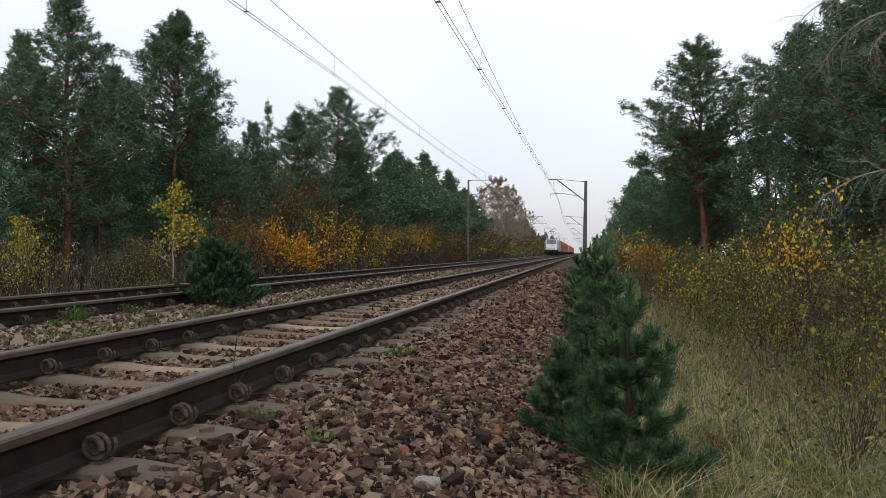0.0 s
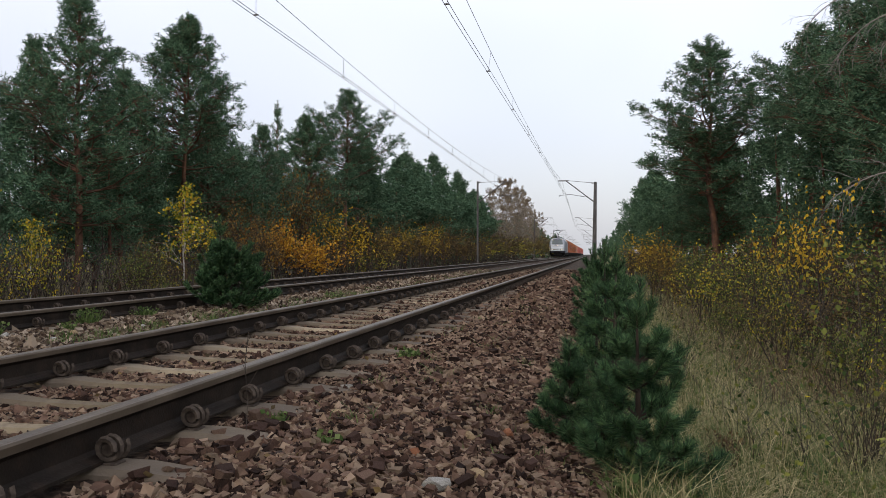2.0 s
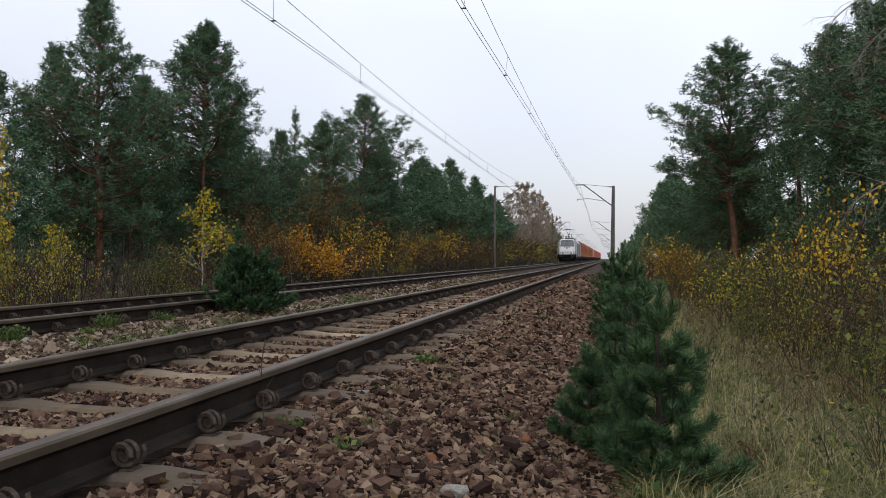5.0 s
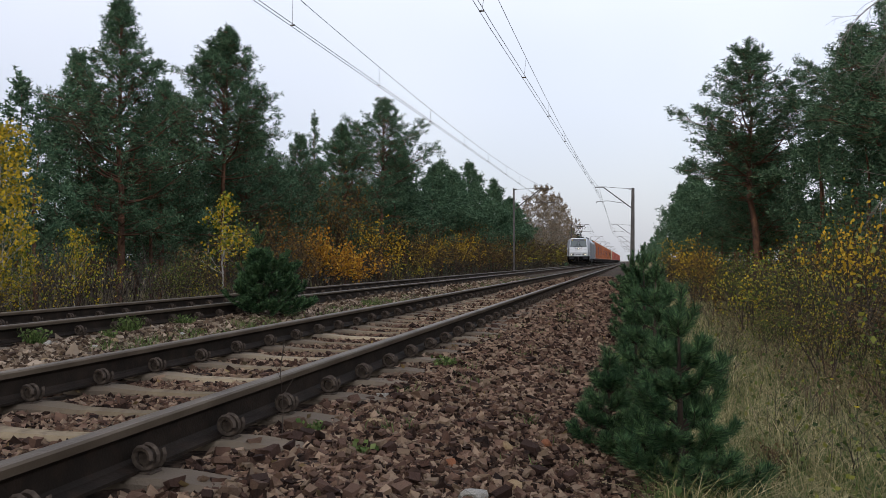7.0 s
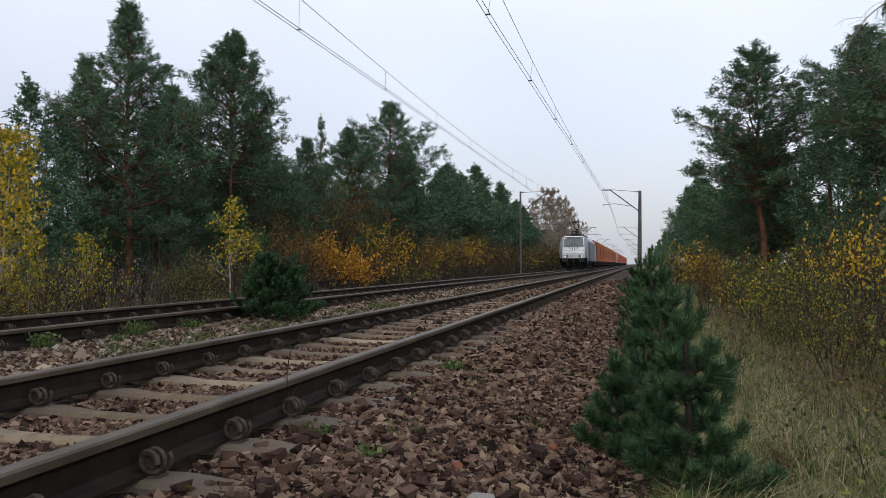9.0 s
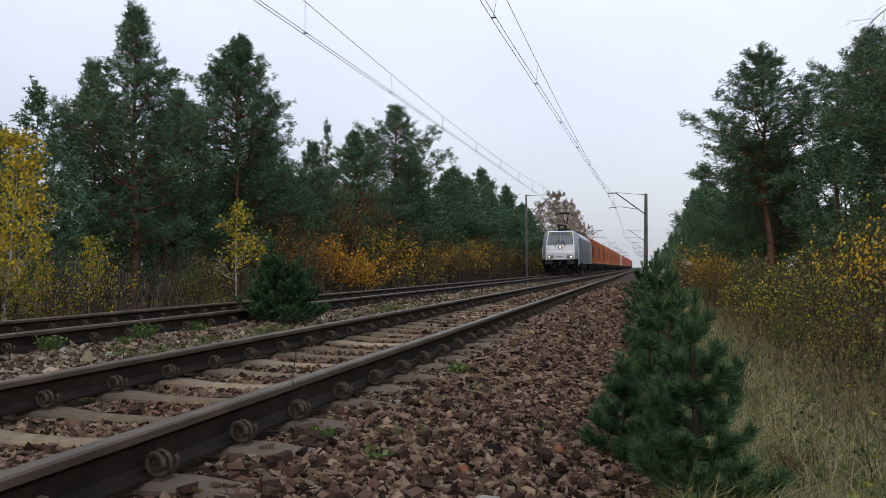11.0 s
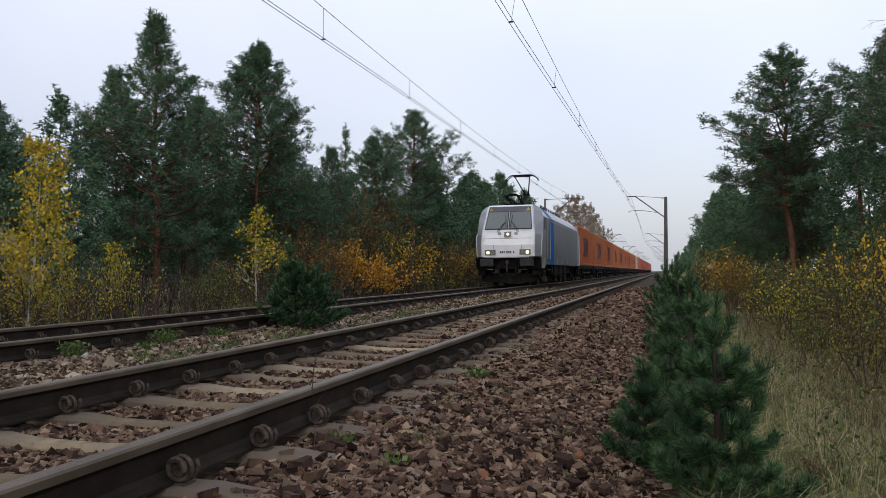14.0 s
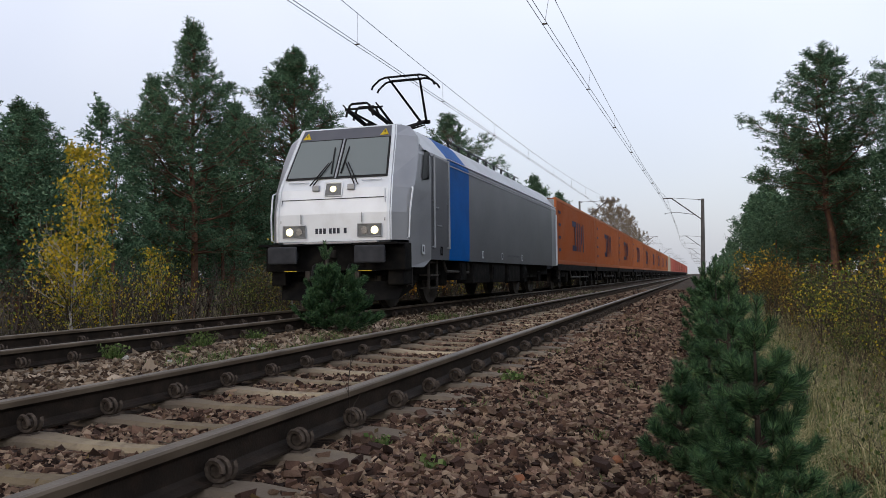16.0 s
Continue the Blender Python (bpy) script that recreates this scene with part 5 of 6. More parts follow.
for kind, x, y, h, turn, wide in FRONT:
    src, H = pines[kind] if y < 48 or kind > 2 else mids[kind]
    stand(src, x, y, h, H, turn, wide)
stand(slim, -15.0, 43.0, 10.1, 9.5, 0)
for k in range(95):
    left = k % 5 < 3
    y = rng.uniform(6, 150) if left else rng.uniform(9, 120)
    x = -14.5 - 20 * rng.random() ** 1.5 if left else 10.5 + 18 * rng.random() ** 1.5
    src, H = deep[k % 3] if y < 50 and abs(x) < 26 else backs[k % 3] if y > 50 else mids[k % 3]
    stand(src, x, y, rng.uniform(5.4, 7.2) if abs(x) < 20 else rng.uniform(6.5, 8.5), H, None, rng.uniform(1.0, 1.3))
for x, y, h in ((7.0, 42, 5.6), (6.9, 52, 6.2), (7.6, 38, 6.6), (8.6, 29, 6.4), (9.6, 20, 6.6), (8.9, 24, 6.0), (10, 35, 7.4), (11.5, 15, 6.8), (10.2, 12.5, 5.6), (7.2, 66, 7.0), (7.4, 78, 8.0),
                (-14, 10, 6.3), (-15, 13, 6.6), (-16, 16, 7.2), (-13.6, 15, 6.0), (-17, 11, 6.8), (-18, 14.5, 7.6), (-14, 19, 6.6), (-13.4, 24.5, 6.2), (-13.6, 29.5, 6.6), (-20, 12, 7.5), (-12.6, 18, 5.0), (-12.2, 33, 5.5), (-12.4, 39, 5.8), (-13, 45, 6.0), (-24, 28, 6.5), (-27, 30, 7), (-22, 25, 6), (-30, 33, 7), (-33, 38, 7.5), (-36, 41, 8), (-26, 35, 7), (-20, 24, 6), (-19, 17, 5.5), (-23, 21, 6), (-16, 14, 4.5), (-18.5, 18.5, 5), (-27, 41, 7), (-29, 42, 7), (-25, 42, 7), (-22, 42, 6.5), (-31, 44, 7), (-19.5, 41, 6.5), (-17.5, 40.5, 6)):
    src, H = deep[int(y) % 3] if y < 40 else mids[int(y) % 3]
    stand(src, x, y, h, H, None, 1.15)
for k in range(60):
    y = 104 + k * 6.5 + rng.uniform(-4, 4)
    x = -11.5 - rng.uniform(0, 7) if k % 3 else 8.5 + rng.uniform(0, 6)
    src, H = backs[k % 3]
    stand(src, x, y, rng.uniform(8, 10.5), H)


for k in range(24):
    src, H = backs[k % 3]
    stand(src, 13.0 + rng.uniform(0, 9), 24 + 3.0 * k, rng.uniform(4.5, 6.5), H, None, 1.4)
for k in range(16):
    src, H = mids[k % 3]
    stand(src, -21.0 - 1.6 * k, 36 + rng.uniform(0, 9), rng.uniform(4.2, 5.4), H, None, 1.5)
for k in range(26):
    y = 46 + 3.2 * k
    src, H = backs[k % 3]
    stand(src, -15.5 - rng.uniform(0, 3.5), y, rng.uniform(6.0, 7.6), H, None, 1.3)
for k in range(20):
    y = 9 + 1.9 * k
    x = -0.90 * y - rng.uniform(6, 16)
    src, H = mids[k % 3]
    stand(src, x, y, rng.uniform(5.0, 6.6), H, None, 1.3)


def shrub_meshes(seed, H, R, leaf, n_leaf, stems=7, bare=0.25, upright=1.0, trunk=0.0):
    """Forked stems and loose leaves."""
    r = np.random.default_rng(seed)
    segs, pos = [], []

    def grow(p, d, l, rad, depth):
        n = 3
        for i in range(n):
            d = unit(d + r.normal(0, 0.16, 3) + (0, 0, 0.06 * upright))
            q = p + d * l / n
            segs.append((p, q, rad * (1 - i / n * 0.5), rad * (1 - (i + 1) / n * 0.5)))
            p = q
            if depth < 2 and (i or depth):
                for _ in range(2):
                    s = unit(d + r.normal(0, 0.6, 3) + (0, 0, 0.15 * upright))
                    grow(p, s, l * r.uniform(0.45, 0.68), rad * 0.45, depth + 1)
            if depth >= 1 and p[2] > bare * H:
                pos.append(p.copy())
                pos.append(p - d * l / n * r.random())
    if trunk:
        top = np.array([r.normal(0, 0.06) * H, r.normal(0, 0.06) * H, H])
        m = 9 if H < 6 else 20
        prev = np.zeros(3) - (0, 0, 0.1)
        for i in range(1, m + 1):
            cur = top * i / m + r.normal(0, 0.02, 3) * H * 0.3 * (i < m)
            segs.append((prev, cur, trunk * (1 - 0.9 * (i - 1) / m), trunk * (1 - 0.9 * i / m)))
            if i > m * bare:
                for _ in range(4 if H < 6 else 2):
                    az = r.uniform(0, 6.28)
                    u = i / m
                    l = R * (1.1 - u) * r.uniform(0.7, 1.2) + 0.12 * R
                    grow(cur, unit(np.array([math.cos(az), math.sin(az), 0.65])), l, trunk * 0.32 * (1.1 - u), 1)
            prev = cur
    else:
        for k in range(stems):
            az = 6.28 * k / stems + r.normal(0, 0.4)
            d = unit(np.array([math.cos(az) * R / H * 0.8, math.sin(az) * R / H * 0.8, 1.0]))
            grow(np.array([math.cos(az), math.sin(az), 0]) * 0.12 * R - (0, 0, 0.05), d, H * r.uniform(0.5, 0.72), 0.006 + 0.005 * H, 0)
    pos = np.array(pos)
    bunch = pos[r.choice(len(pos), max(6, int(len(pos) * 0.4)), replace=False)]
    pick = bunch[r.integers(0, len(bunch), n_leaf)] + r.normal(0, 0.06 * min(H, 2.0) ** 0.5, (n_leaf, 3))
    pick = pick[pick[:, 2] > 0.05]
    v, f = leaf_quads(r, pick, leaf)
    return stick_mesh("stem", segs, 3), mesh_np("foliage", v, f)


def shrub(name, label, seed, H, R, leaf, n_leaf, colour, wood=None, **kw):
    a, c = shrub_meshes(seed, H, R, leaf, n_leaf, **kw)
    t = thing(name, label, "shrub" if "birch" not in name else "tree", "shrubs beside the line")
    part_mesh("stem", a, wood or M_TWIG, t)
    part_mesh("foliage", c, LEAVES[colour], t)
    return t, H


KINDS = {
    "birch_lime": shrub("birch_sapling", "young birch with yellow-green autumn leaves", 31, 3.0, 0.95, 0.095, 1000, "lime", M_BIRCH, trunk=0.035, bare=0.25),
    "birch_yellow": shrub("yellow_birch", "young birch full of golden yellow leaves", 32, 3.8, 1.05, 0.075, 3000, "gold", M_BIRCH, trunk=0.04, bare=0.12),
    "rust": shrub("rusty_shrub", "broad shrub with rusty brown leaves", 33, 2.6, 1.5, 0.065, 2300, "rust", stems=10, bare=0.05),
    "orange": shrub("orange_shrub", "small shrub with bright orange leaves", 34, 1.9, 0.8, 0.085, 1700, "orange", stems=7, bare=0.1),
    "yellow": shrub("yellow_shrub", "upright shrub with golden yellow leaves", 35, 2.6, 0.75, 0.085, 1150, "yellow", stems=7, bare=0.3),
    "dull": shrub("brown_shrub", "half-bare shrub with dry brown leaves", 36, 2.4, 1.2, 0.075, 1500, "dull", stems=9, bare=0.1),
    "green": shrub("green_shrub", "shrub with dull green and yellowing leaves", 37, 2.1, 1.15, 0.06, 1600, "green", stems=9, bare=0.02),
    "maple": shrub("yellow_maple", "slender maple sapling with large yellow leaves", 39, 2.2, 0.6, 0.075, 330, "yellow", stems=4, bare=0.6),
    "olivebush": shrub("olive_shrub", "loose shrub with olive and yellowing leaves", 40, 2.2, 1.1, 0.06, 1100, "olive", stems=9, bare=0.12),
    "limebush": shrub("yellowing_shrub", "loose shrub with yellow-green leaves", 38, 2.2, 1.1, 0.075, 760, "lime", stems=9, bare=0.15),
}
BUSHES = [("birch_lime", -8.3, 20.0, 2.9, 1.0), ("rust", -8.8, 24.8, 2.7, 1.0), ("dull", -9.6, 27.4, 2.6, 0.9), ("orange", -8.4, 29.6, 2.0, 1.1), ("orange", -9.2, 28.4, 2.5, 1.0), ("yellow", -8.5, 35.1, 2.9, 1.0),
          ("yellow", -9.0, 44.5, 2.6, 0.9), ("dull", -8.5, 47.0, 2.6, 1.4), ("yellow", -8.8, 52.5, 2.9, 1.2), ("dull", -9.0, 57.0, 2.9, 1.3), ("rust", -8.8, 62.0, 2.6, 1.2), ("dull", -9.0, 70.0, 3.4, 1.3),
          ("limebush", -8.8, 78.0, 3.2, 1.4), ("dull", -9.2, 86.0, 3.8, 1.4), ("limebush", -9.0, 96.0, 3.6, 1.5), ("dull", -9.0, 106.0, 4.0, 1.5), ("limebush", -9.2, 118.0, 4.0, 1.5), ("rust", -9.2, 128.0, 4.0, 1.5), ("dull", -9.0, 123.0, 4.2, 1.6), ("dull", -9.2, 138.0, 4.4, 1.6), ("limebush", -9.0, 150.0, 4.4, 1.7), ("dull", -9.2, 165.0, 4.6, 1.8), ("dull", -9.0, 185.0, 5.0, 1.9), ("limebush", -9.0, 210.0, 5.0, 2.0), ("dull", -9.0, 240.0, 5.0, 2.2), ("dull", -8.6, 101.0, 3.4, 1.5), ("dull", -8.6, 91.0, 3.0, 1.4), ("dull", -8.5, 74.0, 2.6, 1.3),
          ("limebush", -8.5, 14.6, 1.9, 0.7), ("birch_lime", -9.1, 15.0, 1.9, 0.9), ("birch_lime", -8.9, 13.2, 1.9, 0.8), ("limebush", -8.2, 12.8, 1.3, 0.8), ("birch_lime", -8.9, 22.8, 1.9, 0.7), ("limebush", -8.3, 18.9, 1.2, 0.7), ("birch_yellow", -8.25, 11.7, 3.55, 1.0), ("birch_yellow", -8.75, 12.3, 2.0, 1.3), ("limebush", -8.5, 11.5, 1.5, 0.9), ("dull", -9.0, 9.6, 2.0, 1.1), ("green", -8.0, 17.2, 1.4, 1.1),
          ("dull", -8.3, 18.4, 1.6, 0.8), ("green", -8.4, 22.0, 1.3, 1.0), ("dull", -8.2, 32.4, 1.7, 1.2), ("limebush", -8.2, 38.5, 1.6, 1.2), ("dull", -8.3, 40.5, 2.4, 1.1),
          ("rust", -10.5, 33.5, 4.6, 0.8), ("rust", -11.5, 66.0, 5.0, 1.0), ("dull", -10.5, 48.5, 3.6, 1.2),
          # beside the near verge
          ("maple", 5.05, 10.0, 2.75, 0.75), ("olivebush", 5.35, 10.9, 2.7, 0.6), ("rust", 3.95, 18.0, 2.3, 0.5), ("olivebush", 5.0, 12.4, 2.2, 0.8), ("limebush", 4.5, 14.5, 1.9, 0.9), ("yellow", 4.35, 24.0, 2.6, 0.9), ("olivebush", 5.9, 8.3, 2.0, 1.0), ("green", 5.0, 13.8, 1.6, 1.1), ("dull", 5.1, 8.6, 1.5, 1.0), ("green", 4.6, 7.0, 1.1, 0.9), ("olivebush", 4.5, 8.9, 1.3, 0.9), ("green", 4.3, 11.0, 1.0, 0.9), ("limebush", 4.9, 6.0, 1.3, 0.8), ("green", 6.0, 9.2, 2.0, 1.2), ("green", 5.6, 7.4, 1.6, 1.0),
          ("green", 4.9, 16.5, 1.5, 1.1), ("rust", 4.3, 18.8, 1.0, 1.0), ("green", 5.2, 20.0, 1.6, 1.2), ("dull", 6.2, 12.8, 2.2, 1.2), ("olivebush", 4.7, 23.5, 1.8, 1.2), ("olivebush", 4.8, 29.0, 2.2, 1.2),
          ("green", 5.4, 26.0, 2.0, 1.3), ("dull", 6.0, 17.0, 2.4, 1.3), ("green", 6.8, 10.8, 2.4, 1.2), ("limebush", 5.8, 14.6, 2.1, 1.0), ("dull", 4.6, 12.0, 1.0, 1.0), ("dull", 4.9, 10.0, 1.1, 1.0),
          ("dull", 4.5, 36.0, 2.2, 1.3), ("olivebush", 4.6, 43.0, 2.2, 1.4), ("green", 5.2, 52.0, 2.6, 1.5), ("dull", 5.0, 33.0, 2.4, 1.4), ("green", 6.4, 7.6, 2.2, 1.1), ("dull", 5.2, 6.6, 1.2, 0.9)]
for kind, x, y, h, wide in BUSHES:
    h = h * 0.66 if x > 0 else h
    stand(KINDS[kind][0], x, y, h, KINDS[kind][1], None, wide)

# bare birches far off and a bare tree that leans over the verge
a, c = shrub_meshes(41, 12.0, 3.0, 0.10, 8000, trunk=0.13, bare=0.18)
birch = thing("bare_birch", "tall thin birch with sparse brown leaves", "tree", "birches at the wood's edge")
part_mesh("trunk", a, M_DEAD, birch)
part_mesh("foliage", c, LEAVES["pale"], birch)
for x, y, h in ((-10.3, 132, 13.0), (-10.8, 122, 12.2), (-10.2, 146, 12.8), (-11, 112, 10.0), (-10.4, 160, 12.0), (-10.5, 180, 11.0), (-10.4, 205, 11.5), (-9.6, 138, 11.5), (-9.8, 128, 11.0), (-9.7, 152, 11.0), (-9.6, 170, 10.0), (-9.9, 106, 9.6), (-9.8, 117, 11.8), (-10.0, 126, 12.6)):
    stand(birch, x, y, h, 12.0)


def bare_tree(seed, x, y, h, limb_heights):
    """Leafless tree whose limbs arch over the verge and let fine twigs hang."""
    r = np.random.default_rng(seed)
    segs = []
    prev = np.array([0, 0, -0.2])
    for i in range(8):
        cur = np.array([r.normal(0, 0.05), r.normal(0, 0.05), h * (i + 1) / 8])
        segs.append((prev, cur, 0.055 * (1 - i / 9), 0.055 * (1 - (i + 1) / 9)))
        prev = cur
    for z in limb_heights:
        az = math.pi + r.normal(0, 0.5)
        d = unit(np.array([math.cos(az), math.sin(az), 0.55]))
        p = np.array([0, 0, z])
        l = r.uniform(1.5, 2.2)
        n = 10
        for i in range(n):
            d = unit(d + (0, 0, -0.155) + r.normal(0, 0.10, 3))
            q = p + d * l / n
            segs.append((p, q, 0.018 * (1 - i / n) + 0.004, 0.018 * (1 - (i + 1) / n) + 0.004))
            p = q
            if i < 2:
                continue
            for k in range(3):
                t = unit(d * 0.8 + r.normal(0, 0.6, 3) + (0, 0, -0.25))
                a = p
                tl = r.uniform(0.25, 0.6)
                for m in range(4):
                    t = unit(t + (0, 0, -0.22) + r.normal(0, 0.16, 3))
                    b = a + t * tl / 4
                    segs.append((a, b, 0.0042 - 0.0007 * m, 0.0036 - 0.0007 * m))
                    if m:
                        e = unit(t + r.normal(0, 0.55, 3))
                        segs.append((b, b + e * r.uniform(0.08, 0.22), 0.0024, 0.0014))
                    a = b
    t = thing("bare_tree", "leafless grey tree with fine drooping twigs", "tree", "", at=pose(x, y, float(ground_z(x))))
    part_mesh("branch", stick_mesh("branch", segs, 3), M_DEAD, t)
    return t


bare_tree(51, 7.45, 13.0, 5.6, (4.5, 4.8, 5.2))
bare_tree(52, 6.9, 9.6, 3.2, (1.9, 2.1, 2.3))

# ------------------------------------------------------------------ young pines by the ballast


def sapling(seed, x, y, H, R, needles=26000, label="bushy young pine with long blue-green needles", thick=0.0028, whorls=5, arms=5, sub=3, lead=1.0, taper=0.70):
    """A young pine: yearly whorls of limbs that sweep up, every shoot a brush of needles."""
    r = np.random.default_rng(seed)
    segs, cen, way = [], [], []

    def shoot(p, d, l, rad, curl, brush=1.0):
        n = 5
        for i in range(n):
            d = unit(d + (0, 0, curl / n) + r.normal(0, 0.05, 3))
            q = p + d * l / n
            segs.append((p, q, rad * (1 - i / n * 0.5), rad * (1 - (i + 1) / n * 0.5)))
            if i / n >= 1 - brush:
                for f in np.arange(0, 1, 0.010 * n / l):
                    cen.append(p + (q - p) * f), way.append(d)
            p = q
        return p, d
    top = np.array([r.normal(0, 0.02), r.normal(0, 0.02), H * 0.80])
    segs.append((np.array([0, 0, -0.08]), top * 0.5, 0.018 * H + 0.004, 0.012 * H + 0.003))
    segs.append((top * 0.5, top, 0.012 * H + 0.003, 0.006))
    shoot(top, np.array([0, 0, 1.0]), H * 0.21 * lead, 0.007, 0)
    for k in range(4):
        az = 1.57 * k + r.normal(0, 0.3)
        shoot(top, unit(np.array([math.cos(az), math.sin(az), 0.9])), H * r.uniform(0.10, 0.17), 0.006, 1.3)
    for k in range(whorls):
        u = k / whorls
        a0 = r.uniform(0, 6.28)
        for j in range(arms):
            p = top * (0.06 + 0.90 * u + r.uniform(-0.02, 0.02))
            az = a0 + 6.28 * j / arms + r.normal(0, 0.22)
            l = R * (1 - taper * u) * r.uniform(0.70, 1.12)
            d = unit(np.array([math.cos(az), math.sin(az), 0.02 + 0.45 * u]))
            e, de = shoot(p, d, l, 0.007, 0.60, 0.62)
            side = np.cross(d, (0, 0, 1))
            for q in range(sub):
                s = r.uniform(0.35, 0.9)
                shoot(p + (e - p) * s, unit(d * 0.8 + side * (1 if q % 2 else -1) * r.uniform(0.5, 0.9) + (0, 0, 0.15)), 0.05 * H + 0.26 * l, 0.004, 0.9)
            for q in range(2):
                shoot(e, unit(de + r.normal(0, 0.35, 3) + (0, 0, 0.3)), 0.06 * H + 0.12 * l, 0.004, 0.7)
    c, w = np.array(cen), np.array(way)
    pick = r.integers(0, len(c), needles)
    c, w = c[pick], w[pick]
    o = unit(r.normal(size=c.shape))
    o = unit(o - w * (o * w).sum(1)[:, None])
    d = unit(0.80 * w + r.uniform(0.45, 0.95, (needles, 1)) * o)
    v, f = blades(r, c, d, r.uniform(0.040, 0.072, needles), thick)
    t = thing("young_pine", label, "young pine", "young pines beside the ballast", at=pose(x, y, float(ground_z(x)) - 0.01))
    part_mesh("stem", stick_mesh("stem", segs, 5), M_TWIG, t)
    part_mesh("foliage", mesh_np("foliage", v, f), M_SAPLING, t)
    return t


sapling(61, 2.79, 3.98, 0.93, 0.345, 52000, thick=0.0030, arms=5, sub=3, lead=1.25, taper=0.74)
sapling(62, 2.46, 4.36, 0.55, 0.20, 24000, "low young pine spreading over the stones", whorls=4, sub=2, arms=6)
sapling(67, 2.62, 4.22, 0.36, 0.20, 16000, "low young pine spreading over the stones", whorls=3, sub=2, arms=6)
sapling(70, 2.93, 3.80, 0.34, 0.17, 11000, "low young pine at the foot of a taller one", whorls=3, sub=2)
sapling(63, 2.74, 6.6, 1.16, 0.31, 26000, thick=0.0045, taper=0.72)
sapling(71, 2.60, 7.3, 0.80, 0.24, 12000, thick=0.0045, whorls=4)
sapling(64, 2.72, 9.6, 1.24, 0.42, 22000, thick=0.007)
sapling(69, 2.95, 11.6, 1.0, 0.45, 14000, thick=0.008)
sapling(65, 2.62, 14.0, 1.22, 0.50, 14000, thick=0.009)
sapling(68, 2.70, 17.5, 1.3, 0.55, 12000, thick=0.010)
sapling(66, -2.60, 10.85, 1.02, 0.60, 80000, "dark bushy young pine between the tracks", thick=0.0085, whorls=5, arms=8, sub=5, taper=0.50)
sapling(72, -2.82, 11.0, 1.34, 0.30, 16000, "slim young pine between the tracks", thick=0.0085, whorls=5)

# ------------------------------------------------------------------ grass, weeds, brushwood


def tussocks(name, label, category, mat, x0, x1, y0, y1, n, h0, h1, width, bend=0.35, clump=0.5, seed=5):
    r = np.random.default_rng(seed)
    m = max(n // 28, 1)
    cx, cy, ch = r.uniform(x0, x1, m), y0 + (y1 - y0) * r.random(m) ** 1.5, r.uniform(0.55, 1.15, m)
    k = r.integers(0, m, n)
    loose = r.random(n) > clump
    x = np.where(loose, r.uniform(x0, x1, n), cx[k] + r.normal(0, 0.06, n))
    y = np.where(loose, y0 + (y1 - y0) * r.random(n) ** 1.5, cy[k] + r.normal(0, 0.06, n))
    h = r.uniform(h0, h1, n) * np.where(loose, 0.8, ch[k])
    az = r.uniform(0, 6.28, n)
    lean = r.uniform(0.05, bend, n)[:, None] * np.stack([np.cos(az), np.sin(az), 0 * az], 1)
    p0 = np.stack([x, y, ground_z(x) - 0.02], 1)
    p1 = p0 + (lean * 0.35 + (0, 0, 0.55)) * h[:, None]
    p2 = p0 + (lean * 1.6 + (0, 0, 0.92)) * h[:, None]
    s = np.stack([-np.sin(az), np.cos(az), 0 * az], 1) * (width / 2)
    v = np.stack([p0 - s, p0 + s, p1 + s * 0.8, p1 - s * 0.8, p2], 1).reshape(-1, 3)
    i = np.arange(n)[:, None] * 5
    f = np.concatenate([i + [0, 1, 2], i + [0, 2, 3], i + [3, 2, 4]], 0)
    ob = part_mesh(name, mesh_np(name, v, f), mat)
    return tagged(ob, label, category, kind="stuff")


tussocks("verge_grass", "tangled dry and green grass of the verge", "grass", M_GRASS, 2.78, 6.2, 2.2, 24, 95000, 0.08, 0.27, 0.0048, 1.9, 0.70, 5)
tussocks("fresh_grass", "fresh green grass growing among the dry blades", "grass", M_WEED, 3.0, 4.6, 2.6, 14, 9000, 0.06, 0.20, 0.0045, 1.5, 0.92, 12)
tussocks("fringe_weeds", "fresh green weeds along the ballast edge", "weeds", M_WEED, 2.62, 3.15, 3.4, 26, 3200, 0.08, 0.24, 0.007, 0.9, 0.9, 10)
tussocks("pale_stalks", "pale dry grass stalks at the ballast edge", "grass", M_GRASS, 2.72, 3.05, 3.2, 3.75, 260, 0.12, 0.30, 0.0042, 0.8, 0.6, 13)
tussocks("rear_grass", "tangled dry and green grass of the verge", "grass", M_GRASS, 2.85, 6.5, -5, 2.2, 6000, 0.08, 0.30, 0.010, 1.3, 0.75, 9)
tussocks("edge_grass", "thin dry grass along the far edge of the line", "grass", M_GRASS, -8.2, -5.7, 7, 80, 16000, 0.15, 0.5, 0.012, 0.6, 0.6, 6)
tussocks("median_weeds", "low green weeds between the tracks", "weeds", M_WEED, -2.6, -1.5, 6.5, 45, 5200, 0.05, 0.17, 0.010, 0.9, 0.97, 7)
tussocks("track_weeds", "sparse green weeds in the ballast", "weeds", M_WEED, 1.0, 2.7, 3.2, 28, 1200, 0.04, 0.12, 0.006, 0.9, 0.98, 8)


